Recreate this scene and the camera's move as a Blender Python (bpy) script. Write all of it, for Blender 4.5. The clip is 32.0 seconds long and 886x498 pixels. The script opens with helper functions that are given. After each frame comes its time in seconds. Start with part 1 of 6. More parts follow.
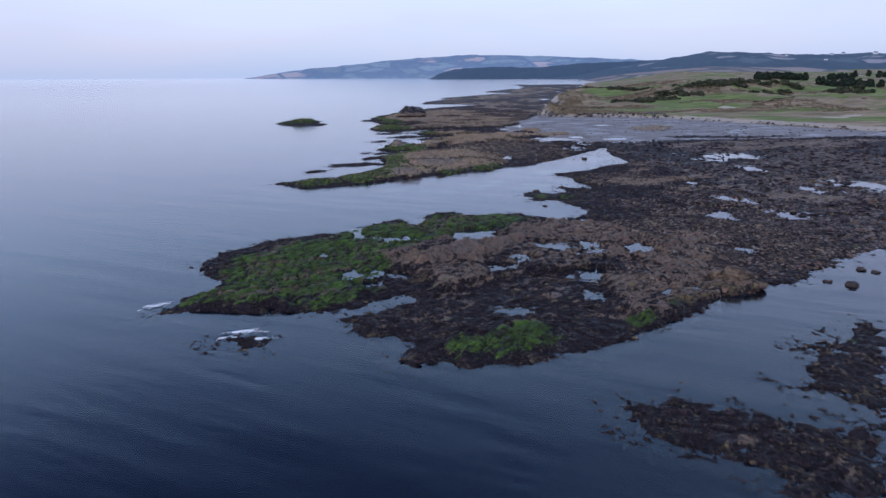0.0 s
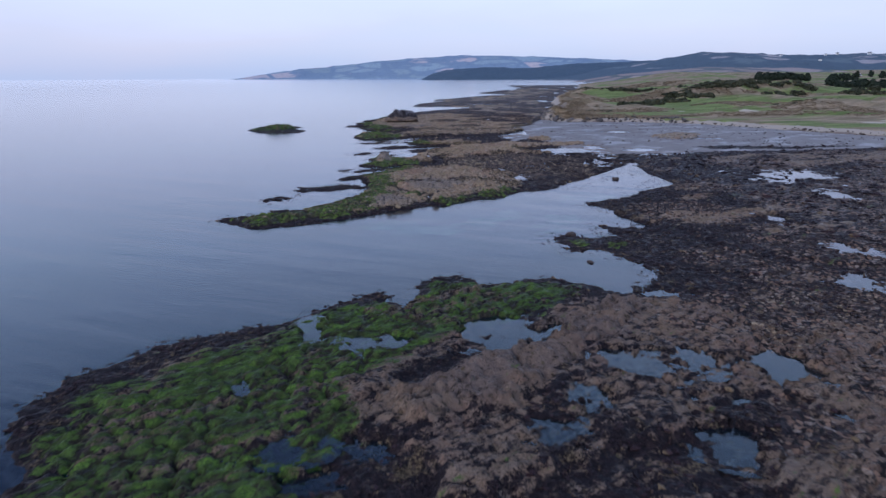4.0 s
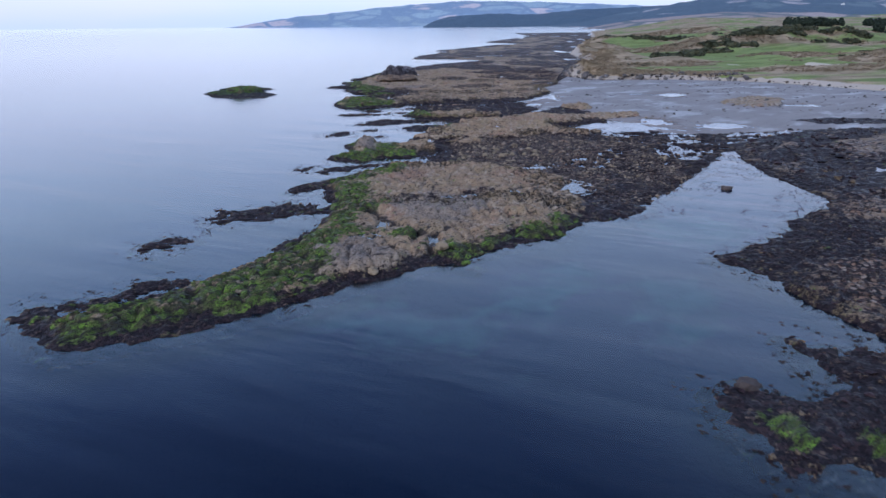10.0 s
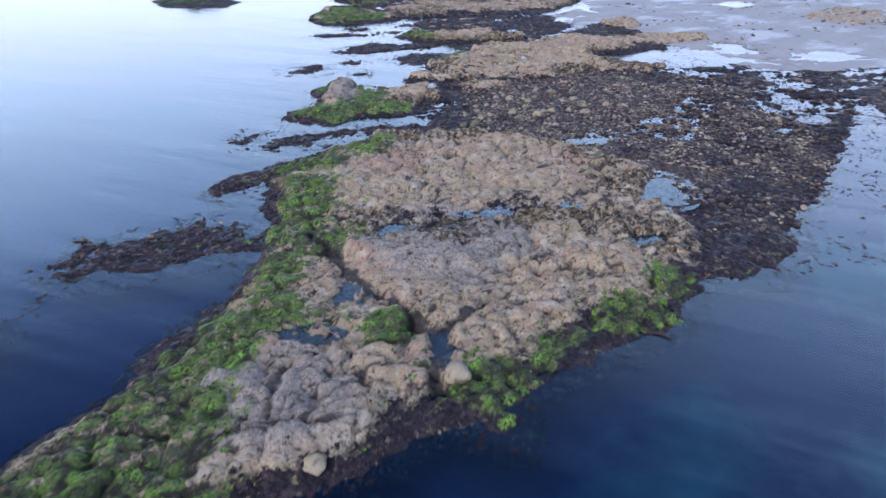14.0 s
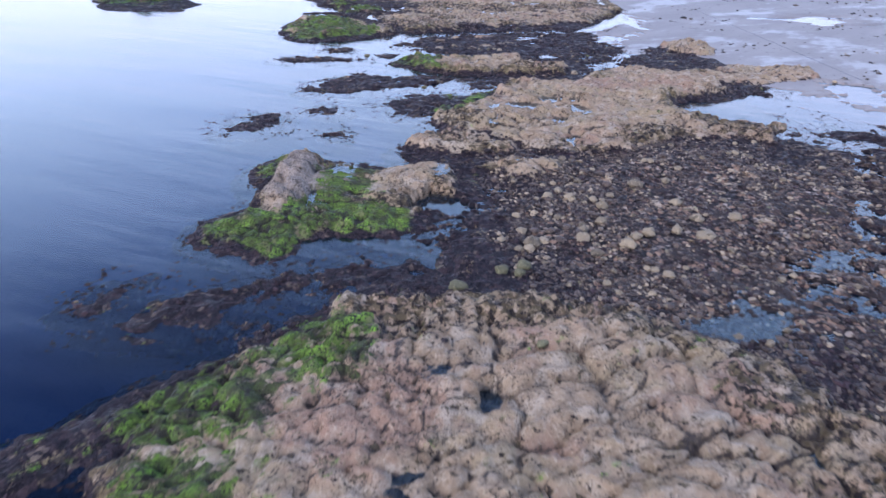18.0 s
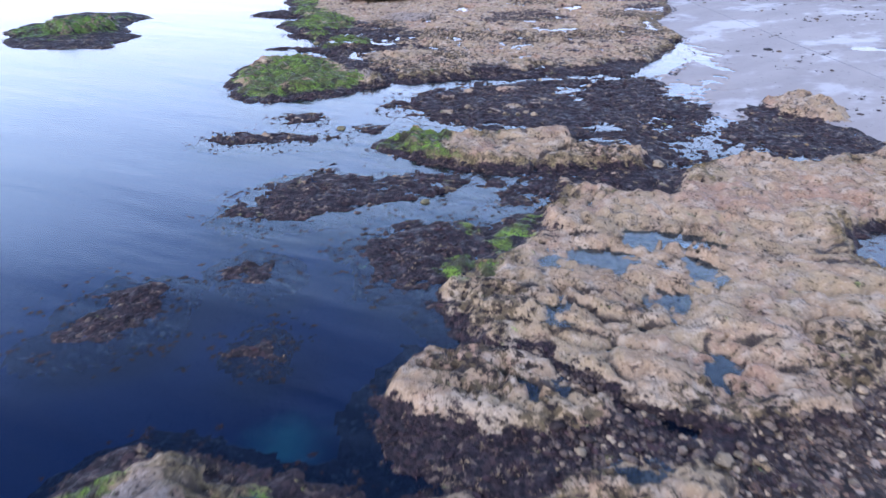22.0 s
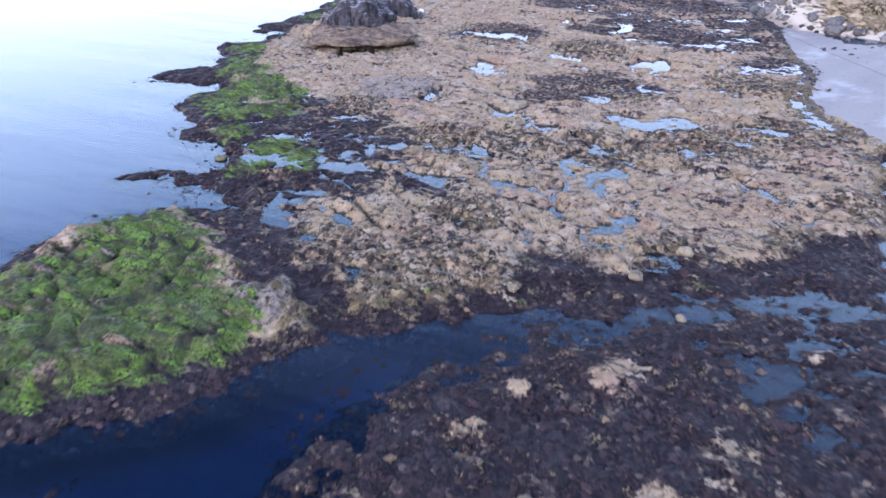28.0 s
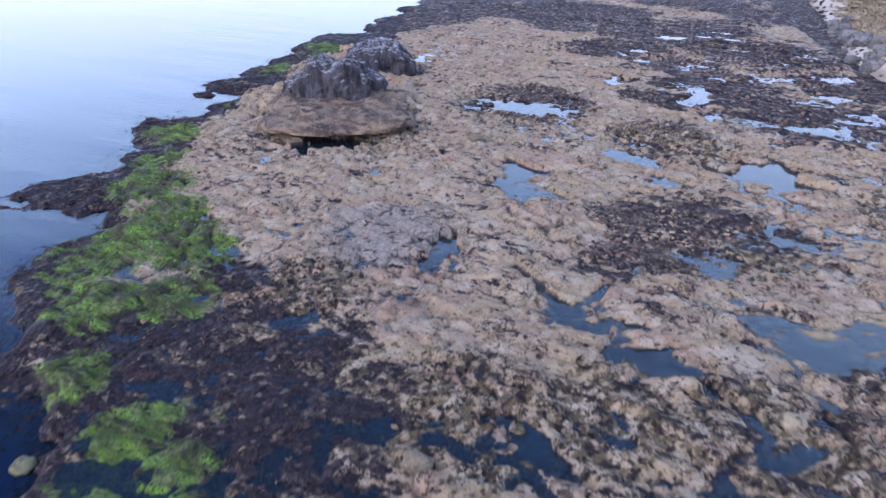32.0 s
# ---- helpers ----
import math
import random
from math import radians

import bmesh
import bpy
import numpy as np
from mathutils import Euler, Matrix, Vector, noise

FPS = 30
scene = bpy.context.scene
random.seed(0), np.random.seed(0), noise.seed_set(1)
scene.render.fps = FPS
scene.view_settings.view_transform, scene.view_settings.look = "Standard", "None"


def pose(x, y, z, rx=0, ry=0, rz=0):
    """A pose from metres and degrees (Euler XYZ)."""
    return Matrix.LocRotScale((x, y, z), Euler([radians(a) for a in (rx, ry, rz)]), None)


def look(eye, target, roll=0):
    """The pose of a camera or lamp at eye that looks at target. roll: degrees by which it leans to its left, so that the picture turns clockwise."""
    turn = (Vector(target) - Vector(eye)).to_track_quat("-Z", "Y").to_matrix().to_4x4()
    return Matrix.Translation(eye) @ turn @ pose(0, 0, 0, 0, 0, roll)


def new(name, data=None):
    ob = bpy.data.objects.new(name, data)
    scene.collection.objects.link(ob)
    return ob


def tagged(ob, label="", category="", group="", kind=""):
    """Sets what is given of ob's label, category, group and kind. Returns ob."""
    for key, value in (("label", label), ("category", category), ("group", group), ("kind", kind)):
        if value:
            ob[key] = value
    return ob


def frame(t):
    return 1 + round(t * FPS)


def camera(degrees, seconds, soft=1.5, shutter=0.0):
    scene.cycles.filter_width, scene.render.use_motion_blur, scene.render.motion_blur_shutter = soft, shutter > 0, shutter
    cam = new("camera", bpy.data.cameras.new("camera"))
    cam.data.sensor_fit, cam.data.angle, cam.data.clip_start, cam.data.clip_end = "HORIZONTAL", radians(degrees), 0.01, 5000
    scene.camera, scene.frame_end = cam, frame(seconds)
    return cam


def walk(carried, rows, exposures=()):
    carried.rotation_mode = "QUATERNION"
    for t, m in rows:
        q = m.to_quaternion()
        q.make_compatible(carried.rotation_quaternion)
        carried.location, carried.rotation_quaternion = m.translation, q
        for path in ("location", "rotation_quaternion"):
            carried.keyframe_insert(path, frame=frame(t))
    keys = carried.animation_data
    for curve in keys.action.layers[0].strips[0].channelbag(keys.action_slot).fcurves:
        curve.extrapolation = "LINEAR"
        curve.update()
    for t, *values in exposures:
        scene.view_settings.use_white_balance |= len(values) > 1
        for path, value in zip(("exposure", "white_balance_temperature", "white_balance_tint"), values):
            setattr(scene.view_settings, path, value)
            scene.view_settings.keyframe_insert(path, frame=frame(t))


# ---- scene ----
cam = camera(70.0, 32.0, shutter=0.5)
PATH = [
    (0, (0.668, 1.254, 24.801), (0.694, 3.181, 24.268), -0.3),
    (0.5, (0.602, 6.064, 24.811), (0.633, 7.991, 24.279), -0.3),
    (1, (0.551, 10.917, 24.814), (0.585, 12.844, 24.281), -0.4),
    (1.5, (0.433, 15.692, 24.794), (0.472, 17.619, 24.262), -0.4),
    (2, (0.276, 20.378, 24.769), (0.318, 22.305, 24.236), -0.4),
    (2.5, (0.115, 25.265, 24.718), (0.161, 27.193, 24.186), -0.2),
    (3, (0.03, 30.33, 24.663), (0.08, 32.258, 24.13), -0.2),
    (3.5, (-0.007, 35.25, 24.605), (0.044, 37.178, 24.073), -0.3),
    (5.5, (0.342, 55.562, 24.355), (0.394, 57.489, 23.824), -0.3),
    (6, (0.272, 60.43, 24.377), (0.324, 62.357, 23.845), -0.4),
    (6.5, (0.202, 65.134, 24.358), (0.255, 67.062, 23.827), -0.3),
    (7, (0.208, 69.885, 24.351), (0.26, 71.813, 23.821), -0.3),
    (7.5, (0.246, 74.627, 24.341), (0.297, 76.555, 23.811), -0.3),
    (8, (0.296, 79.238, 24.335), (0.346, 81.166, 23.804), -0.4),
    (8.5, (0.377, 83.949, 24.291), (0.425, 85.87, 23.738), -0.4),
    (9, (0.42, 88.715, 24.283), (0.466, 90.625, 23.689), -0.5),
    (9.5, (0.678, 93.46, 24.317), (0.719, 95.355, 23.682), -0.6),
    (10, (0.652, 98.138, 24.343), (0.691, 100.02, 23.667), -0.6),
    (10.5, (0.572, 102.818, 24.307), (0.611, 104.686, 23.594), -0.6),
    (11, (0.596, 107.557, 24.266), (0.634, 109.411, 23.516), -0.6),
    (11.5, (0.605, 112.354, 24.256), (0.641, 114.192, 23.468), -0.8),
    (12, (0.63, 117.108, 24.265), (0.666, 118.93, 23.441), -0.8),
    (12.5, (0.668, 121.834, 24.292), (0.701, 123.64, 23.432), -0.9),
    (13, (0.645, 126.578, 24.335), (0.678, 128.366, 23.439), -0.9),
    (13.5, (0.656, 131.339, 24.307), (0.688, 133.111, 23.379), -0.9),
    (15.5, (0.677, 150.916, 23.153), (0.703, 152.66, 22.175), 0.8),
    (16, (0.606, 155.805, 23.03), (0.628, 157.55, 22.053), 0.3),
    (16.5, (0.375, 160.673, 22.927), (0.402, 162.419, 21.952), 0.5),
    (17, (0.071, 165.5, 22.833), (0.107, 167.248, 21.861), 0.5),
    (17.5, (-0.124, 170.229, 22.776), (-0.084, 171.977, 21.804), 0.5),
    (18, (-0.267, 174.912, 22.777), (-0.225, 176.66, 21.805), 0.6),
    (18.5, (-0.381, 179.618, 22.748), (-0.337, 181.366, 21.776), 0.5),
    (19, (-0.401, 184.317, 22.724), (-0.356, 186.065, 21.753), 0.5),
    (19.5, (-0.426, 189.033, 22.756), (-0.382, 190.78, 21.784), 0.5),
    (20, (-0.447, 193.729, 22.806), (-0.404, 195.475, 21.832), 0.4),
    (20.5, (-0.438, 198.416, 22.817), (-0.398, 200.162, 21.841), 0.3),
    (21, (-0.416, 203.104, 22.796), (-0.38, 204.85, 21.821), 0.2),
    (21.5, (-0.349, 207.957, 22.742), (-0.318, 209.702, 21.765), -0.1),
    (22, (-0.204, 212.78, 22.685), (-0.178, 214.525, 21.709), -0.2),
    (22.5, (-0.234, 217.544, 22.632), (-0.209, 219.289, 21.656), -0.3),
    (23, (-0.313, 222.267, 22.581), (-0.288, 224.013, 21.607), -0.3),
    (23.5, (-0.34, 226.944, 22.512), (-0.316, 228.692, 21.541), -0.3),
    (24, (-0.348, 231.676, 22.476), (-0.325, 233.424, 21.505), -0.4),
    (24.5, (-0.391, 236.303, 22.487), (-0.368, 238.051, 21.517), -0.4),
    (25, (-0.358, 240.968, 22.572), (-0.34, 242.715, 21.599), -0.5),
    (25.5, (-0.334, 245.678, 22.601), (-0.319, 247.423, 21.625), -0.8),
    (27.5, (0.582, 266.106, 22.343), (0.588, 267.846, 21.358), 0.1),
    (28, (0.501, 270.619, 22.244), (0.505, 272.36, 21.261), 0.1),
    (28.5, (0.36, 275.07, 22.252), (0.364, 276.812, 21.269), 0.1),
    (29, (0.23, 279.459, 22.363), (0.234, 281.201, 21.38), 0.1),
    (29.5, (0.046, 283.865, 22.562), (0.051, 285.606, 21.577), 0.1),
    (30, (-0.193, 288.265, 22.777), (-0.186, 290.006, 21.793), 0.1),
    (30.5, (-0.331, 292.601, 23.047), (-0.322, 294.342, 22.063), 0.2),
    (31, (-0.46, 297.126, 23.4), (-0.45, 298.866, 22.415), 0.3),
    (31.5, (-0.633, 301.672, 23.764), (-0.621, 303.413, 22.779), 0.4),
    (32, (-0.826, 306.23, 24.071), (-0.811, 307.973, 23.089), 0.6),
]
walk(cam, [(t, look(eye, target, roll)) for t, eye, target, roll in PATH],
     [(0, -0.2, 5380, 16.5), (8, -0.15, 5350, 16), (10, 0.2, 5350, 13), (13, 1.0, 5350, 11), (16, 1.12, 5430, 16), (18, 1.15, 5450, 17.5), (20, 1.32, 5450, 17.5), (24, 1.45, 5450, 17.5), (28, 1.5, 5380, 18), (30, 1.3, 5300, 18), (32, 1.22, 5300, 18)])

# ---- light ----
world = bpy.data.worlds.new("dusk_sky")
scene.world = world
world.use_nodes = True
wn, wl = world.node_tree.nodes, world.node_tree.links
wn.clear()
sky = wn.new("ShaderNodeTexSky")
sky.sky_type, sky.sun_disc = "NISHITA", False
sky.sun_elevation, sky.sun_rotation = radians(16), radians(200)
sky.air_density, sky.dust_density, sky.ozone_density = 1.0, 2.0, 2.0
# An even evening overcast: pale towards the horizon, deeper blue overhead.
veil = wn.new("ShaderNodeValToRGB")
place, split = wn.new("ShaderNodeTexCoord"), wn.new("ShaderNodeSeparateXYZ")
wl.new(place.outputs["Generated"], split.inputs[0])
cloud = wn.new("ShaderNodeTexNoise")
cloud.inputs["Scale"].default_value, cloud.inputs["Detail"].default_value = 2.4, 5.0
stretch = wn.new("ShaderNodeMapping")
stretch.inputs["Scale"].default_value = (1.0, 1.0, 4.0)
wl.new(place.outputs["Generated"], stretch.inputs[0]); wl.new(stretch.outputs[0], cloud.inputs["Vector"])
shift = wn.new("ShaderNodeMath")
shift.operation = "MULTIPLY_ADD"
wl.new(cloud.outputs["Fac"], shift.inputs[0]); shift.inputs[1].default_value = 0.16
wl.new(split.outputs["Z"], shift.inputs[2])
# Brighter cloud inland than out to sea.
tilt, lean = wn.new("ShaderNodeMath"), wn.new("ShaderNodeMath")
tilt.operation, lean.operation = "MULTIPLY", "MULTIPLY_ADD"
wl.new(split.outputs["X"], tilt.inputs[0]); wl.new(split.outputs["Z"], tilt.inputs[1])
wl.new(tilt.outputs[0], lean.inputs[0]); lean.inputs[1].default_value = -0.32
wl.new(shift.outputs[0], lean.inputs[2])
wl.new(lean.outputs[0], veil.inputs[0])
veil.color_ramp.elements[0].position, veil.color_ramp.elements[0].color = 0.06, (0.55, 0.62, 0.75, 1)
veil.color_ramp.elements[1].position, veil.color_ramp.elements[1].color = 1.0, (0.04, 0.055, 0.11, 1)
for at, col in ((0.14, (0.685, 0.645, 0.715, 1)), (0.23, (0.81, 0.78, 0.90, 1)), (0.36, (0.86, 0.98, 1.17, 1)), (0.52, (0.73, 0.97, 1.31, 1)), (0.66, (0.26, 0.37, 0.66, 1)), (0.80, (0.07, 0.10, 0.22, 1))):
    veil.color_ramp.elements.new(at).color = col
b1, b2 = wn.new("ShaderNodeBackground"), wn.new("ShaderNodeBackground")
b1.inputs[1].default_value, b2.inputs[1].default_value = 0.05, 1.0
add, wout = wn.new("ShaderNodeAddShader"), wn.new("ShaderNodeOutputWorld")
wl.new(sky.outputs[0], b1.inputs[0]); wl.new(veil.outputs[0], b2.inputs[0])
wl.new(b1.outputs[0], add.inputs[0]); wl.new(b2.outputs[0], add.inputs[1]); wl.new(add.outputs[0], wout.inputs[0])
sun = new("sun", bpy.data.lights.new("sun", "SUN"))
sun.data.energy, sun.data.angle, sun.data.color = 1.7, radians(14), (1.0, 0.95, 0.9)
sun.matrix_world = look((-50, -30, 48), (0, 0, 0))


# ---- materials ----
class Nodes:
    """A short way to write node materials."""

    def __init__(self, name):
        self.mat = bpy.data.materials.new(name)
        self.mat.use_nodes = True
        self.t = self.mat.node_tree
        self.bsdf = self.t.nodes["Principled BSDF"]
        self.pos = self.t.nodes.new("ShaderNodeNewGeometry").outputs["Position"]

    def node(self, kind, **keys):
        n = self.t.nodes.new(kind)
        for k, v in keys.items():
            n.inputs[k.replace("_", " ")].default_value = v
        return n

    def link(self, a, b):
        self.t.links.new(a, b)

    def put(self, socket, v):
        if isinstance(v, bpy.types.NodeSocket):
            self.link(v, socket)
        else:
            socket.default_value = v

    def noise(self, scale, detail=4.0, rough=0.55, stretch=None):
        n = self.node("ShaderNodeTexNoise", Scale=scale, Detail=detail, Roughness=rough)
        v = self.pos
        if stretch:
            turn, m = self.t.nodes.new("ShaderNodeMapping"), self.t.nodes.new("ShaderNodeMapping")
            turn.inputs["Rotation"].default_value = (0, 0, -radians(stretch[3]))
            m.inputs["Scale"].default_value = stretch[:3]
            self.link(v, turn.inputs["Vector"])
            self.link(turn.outputs[0], m.inputs["Vector"])
            v = m.outputs[0]
        self.link(v, n.inputs["Vector"])
        return n.outputs["Fac"]

    def bits(self, scale):
        """Scattered pieces: a random number for each, and how near its middle is."""
        n = self.node("ShaderNodeTexVoronoi", Scale=scale)
        self.link(self.pos, n.inputs["Vector"])
        v = self.t.nodes.new("ShaderNodeSeparateColor")
        self.link(n.outputs["Color"], v.inputs[0])
        return v.outputs[0], v.outputs[1], n.outputs["Distance"]

    def attr(self, name):
        n = self.t.nodes.new("ShaderNodeAttribute")
        n.attribute_name = name
        return n.outputs["Fac"]

    def calc(self, op, a, b=0.0, c=0.0):
        n = self.t.nodes.new("ShaderNodeMath")
        n.operation = op
        for s, v in zip(n.inputs, (a, b, c)):
            self.put(s, v)
        return n.outputs[0]

    def ramp(self, v, lo, hi):
        n = self.t.nodes.new("ShaderNodeMapRange")
        n.interpolation_type = "SMOOTHSTEP"
        self.link(v, n.inputs[0])
        n.inputs[1].default_value, n.inputs[2].default_value = lo, hi
        return n.outputs[0]

    def mix(self, f, a, b):
        n = self.t.nodes.new("ShaderNodeMix")
        n.data_type = "RGBA"
        self.put(n.inputs["Factor"], f)
        self.put(n.inputs[6], a if isinstance(a, bpy.types.NodeSocket) else (*a, 1))
        self.put(n.inputs[7], b if isinstance(b, bpy.types.NodeSocket) else (*b, 1))
        return n.outputs[2]

    def bump(self, height, strength, distance):
        n = self.node("ShaderNodeBump", Strength=strength, Distance=distance)
        self.link(height, n.inputs["Height"])
        self.link(n.outputs[0], self.bsdf.inputs["Normal"])
        return n.outputs[0]

    def done(self, color, rough=0.7, spec=0.4):
        self.put(self.bsdf.inputs["Base Color"], color if isinstance(color, bpy.types.NodeSocket) else (*color, 1))
        self.put(self.bsdf.inputs["Roughness"], rough)
        self.bsdf.inputs["Specular IOR Level"].default_value = spec
        return self.mat


def shore_material():
    n = Nodes("shore_rock_and_weed")
    fine, mid, big = n.noise(4.5, 6, 0.65), n.noise(1.1, 5, 0.6), n.noise(0.25, 5, 0.6)
    fleck, patch = n.noise(6.0, 4, 0.6), n.noise(0.42, 5, 0.65)
    rock, green, grey, joint = n.attr("rock"), n.attr("green"), n.attr("grey"), n.attr("joint")
    damp, fringe, gravel, deep = n.attr("damp"), n.attr("fringe"), n.attr("gravel"), n.attr("deep")
    split = n.t.nodes.new("ShaderNodeSeparateXYZ")
    n.link(n.pos, split.inputs[0])
    north = n.ramp(split.outputs["Y"], 205.0, 225.0)
    streak_a, streak_b = n.noise(1.0, 5, 0.62, (0.4, 1.5, 1, 36)), n.noise(1.0, 5, 0.62, (0.4, 1.5, 1, -22))
    band = n.calc("ADD", n.calc("MULTIPLY", streak_b, north), n.calc("MULTIPLY", streak_a, n.calc("SUBTRACT", 1.0, north)))
    one, two, near = n.bits(3.3)
    uno, due, close = n.bits(1.9)
    # wrack: black and purple-brown fronds, with paler scraps and small stones among them
    weed = n.mix(n.ramp(fine, 0.38, 0.66), (0.005, 0.004, 0.006), (0.029, 0.019, 0.023))
    weed = n.mix(n.ramp(one, 0.55, 0.62), weed, n.mix(two, (0.008, 0.006, 0.008), (0.040, 0.025, 0.026)))
    weed = n.mix(n.ramp(n.calc("MULTIPLY_ADD", n.calc("SUBTRACT", mid, 0.5), 1.6, one), 0.93, 1.02), weed, n.mix(two, (0.045, 0.031, 0.027), (0.120, 0.086, 0.064)))
    weed = n.mix(n.ramp(n.calc("MULTIPLY_ADD", deep, 0.05, n.calc("MULTIPLY_ADD", fine, 0.5, patch)), 0.88, 1.0), weed, n.mix(n.ramp(fine, 0.4, 0.7), (0.070, 0.048, 0.024), (0.250, 0.185, 0.105)))
    weed = n.mix(n.calc("MULTIPLY", deep, 0.4), weed, (0.009, 0.006, 0.007))
    # a beach of brown stones
    stones = n.mix(n.ramp(uno, 0.15, 0.85), (0.042, 0.026, 0.023), (0.225, 0.138, 0.090))
    stones = n.mix(n.ramp(due, 0.78, 0.85), stones, (0.26, 0.20, 0.155))
    stones = n.mix(n.ramp(close, 0.42, 0.62), stones, (0.012, 0.009, 0.009))
    stones = n.mix(n.ramp(n.calc("MULTIPLY_ADD", fine, 0.4, big), 0.66, 0.80), stones, (0.030, 0.021, 0.019))
    weed = n.mix(n.ramp(n.calc("MULTIPLY_ADD", n.calc("SUBTRACT", mid, 0.5), 1.2, gravel), 0.35, 0.65), weed, stones)
    # bare rock: tan to yellow, with lilac-grey barnacled parts
    tan = n.mix(n.ramp(mid, 0.3, 0.7), (0.188, 0.128, 0.080), (0.298, 0.212, 0.136))
    tan = n.mix(n.ramp(big, 0.46, 0.60), tan, (0.245, 0.180, 0.108))
    tan = n.mix(n.ramp(n.noise(0.16, 4, 0.6), 0.50, 0.66), tan, (0.245, 0.152, 0.102))
    tan = n.mix(n.calc("MULTIPLY", n.ramp(n.noise(0.6, 4, 0.6), 0.50, 0.64), 0.7), tan, (0.335, 0.268, 0.198))
    tan = n.mix(n.ramp(fine, 0.50, 0.74), tan, (0.37, 0.285, 0.20))
    lichen = n.mix(n.ramp(fine, 0.35, 0.7), (0.150, 0.118, 0.095), (0.290, 0.236, 0.194))
    stone = n.mix(n.ramp(n.calc("ADD", n.calc("MULTIPLY", grey, 0.75), n.calc("MULTIPLY", n.calc("SUBTRACT", n.calc("ADD", big, n.calc("MULTIPLY", mid, 0.4)), 0.7), 2.2)), 0.15, 0.7), tan, lichen)
    stone = n.mix(n.calc("MULTIPLY", deep, 0.62), stone, n.mix(mid, (0.055, 0.036, 0.031), (0.170, 0.108, 0.080)))
    kelp = n.mix(n.ramp(fine, 0.4, 0.66), (0.06, 0.044, 0.024), (0.21, 0.155, 0.075))
    stone = n.mix(n.ramp(n.calc("MULTIPLY_ADD", n.calc("SUBTRACT", mid, 0.5), 2.2, fringe), 0.6, 1.1), stone, kelp)
    pit = n.calc("MULTIPLY_ADD", fleck, 0.8, n.calc("MULTIPLY", patch, 0.6))
    stone = n.mix(n.calc("MULTIPLY", n.ramp(pit, 0.74, 0.88), 0.8), stone, (0.050, 0.036, 0.026))
    # joints: dark wrack, and crevice shade painted in with it to bring out relief
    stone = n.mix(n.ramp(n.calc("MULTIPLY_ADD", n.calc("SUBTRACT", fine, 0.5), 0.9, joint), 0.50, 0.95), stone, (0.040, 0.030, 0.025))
    stone = n.mix(n.calc("MULTIPLY", n.ramp(n.calc("MULTIPLY_ADD", n.calc("SUBTRACT", fine, 0.5), 0.9, damp), 0.5, 1.05), 0.6), stone, (0.055, 0.041, 0.030))
    # tufts of olive and black wrack growing on the rock
    mottle = n.attr("mottle")
    tuft = n.mix(n.ramp(one, 0.25, 0.75), (0.016, 0.011, 0.010), (0.085, 0.062, 0.034))
    speck = n.calc("MULTIPLY_ADD", fine, 0.45, n.noise(1.5, 4, 0.68))
    stone = n.mix(n.ramp(n.calc("MULTIPLY_ADD", mottle, 0.22, speck), 0.84, 0.98), stone, tuft)
    # sea lettuce: bright tips over dark hollows, drawn out with the rock
    alga = n.mix(n.ramp(band, 0.36, 0.62), (0.025, 0.028, 0.011), (0.092, 0.138, 0.022))
    alga = n.mix(n.ramp(n.calc("MULTIPLY_ADD", fine, 0.30, band), 0.70, 0.90), alga, (0.195, 0.345, 0.032))
    alga = n.mix(n.ramp(n.calc("MULTIPLY_ADD", fine, 0.6, mid), 0.84, 1.0), alga, (0.130, 0.130, 0.050))
    alga = n.mix(n.ramp(n.calc("ADD", fleck, n.calc("MULTIPLY", band, 0.5)), 0.78, 0.92), alga, (0.018, 0.014, 0.014))
    alga = n.mix(n.calc("MULTIPLY", n.ramp(patch, 0.50, 0.62), 0.75), alga, n.mix(fine, (0.014, 0.010, 0.012), (0.050, 0.044, 0.026)))
    alga = n.mix(n.calc("MULTIPLY", deep, 0.62), alga, n.mix(n.ramp(band, 0.34, 0.66), (0.014, 0.017, 0.008), (0.062, 0.115, 0.020)))
    # the same painted shade and wrack in the gaps between green lumps
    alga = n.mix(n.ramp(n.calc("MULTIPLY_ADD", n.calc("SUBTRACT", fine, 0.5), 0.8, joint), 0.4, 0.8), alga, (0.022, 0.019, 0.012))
    strip = n.calc("MULTIPLY", n.calc("SUBTRACT", n.noise(0.26, 4, 0.6, (0.3, 1.7, 1, 30)), 0.56), deep)
    pebble = n.calc("MULTIPLY", n.calc("SUBTRACT", uno, 0.55), n.calc("SUBTRACT", n.calc("SUBTRACT", 1.0, north), deep))
    wob = n.calc("MULTIPLY_ADD", n.calc("SUBTRACT", mid, 0.5), 1.7, n.calc("MULTIPLY", n.calc("SUBTRACT", fine, 0.5), 1.0))
    wob = n.calc("MULTIPLY_ADD", n.calc("SUBTRACT", big, 0.5), 1.2, wob)
    streak = n.calc("MULTIPLY_ADD", n.calc("SUBTRACT", band, 0.5), 1.6, wob)
    ledge = n.calc("MULTIPLY", n.calc("SUBTRACT", n.noise(0.30, 4, 0.62, (0.35, 1.7, 1, -34)), 0.5), n.ramp(split.outputs["Y"], 300.0, 315.0))
    streak = n.calc("MULTIPLY_ADD", ledge, 1.5, streak)
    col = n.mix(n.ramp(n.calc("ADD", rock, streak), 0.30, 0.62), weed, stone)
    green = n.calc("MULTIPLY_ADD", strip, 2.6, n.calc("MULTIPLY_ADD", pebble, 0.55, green))
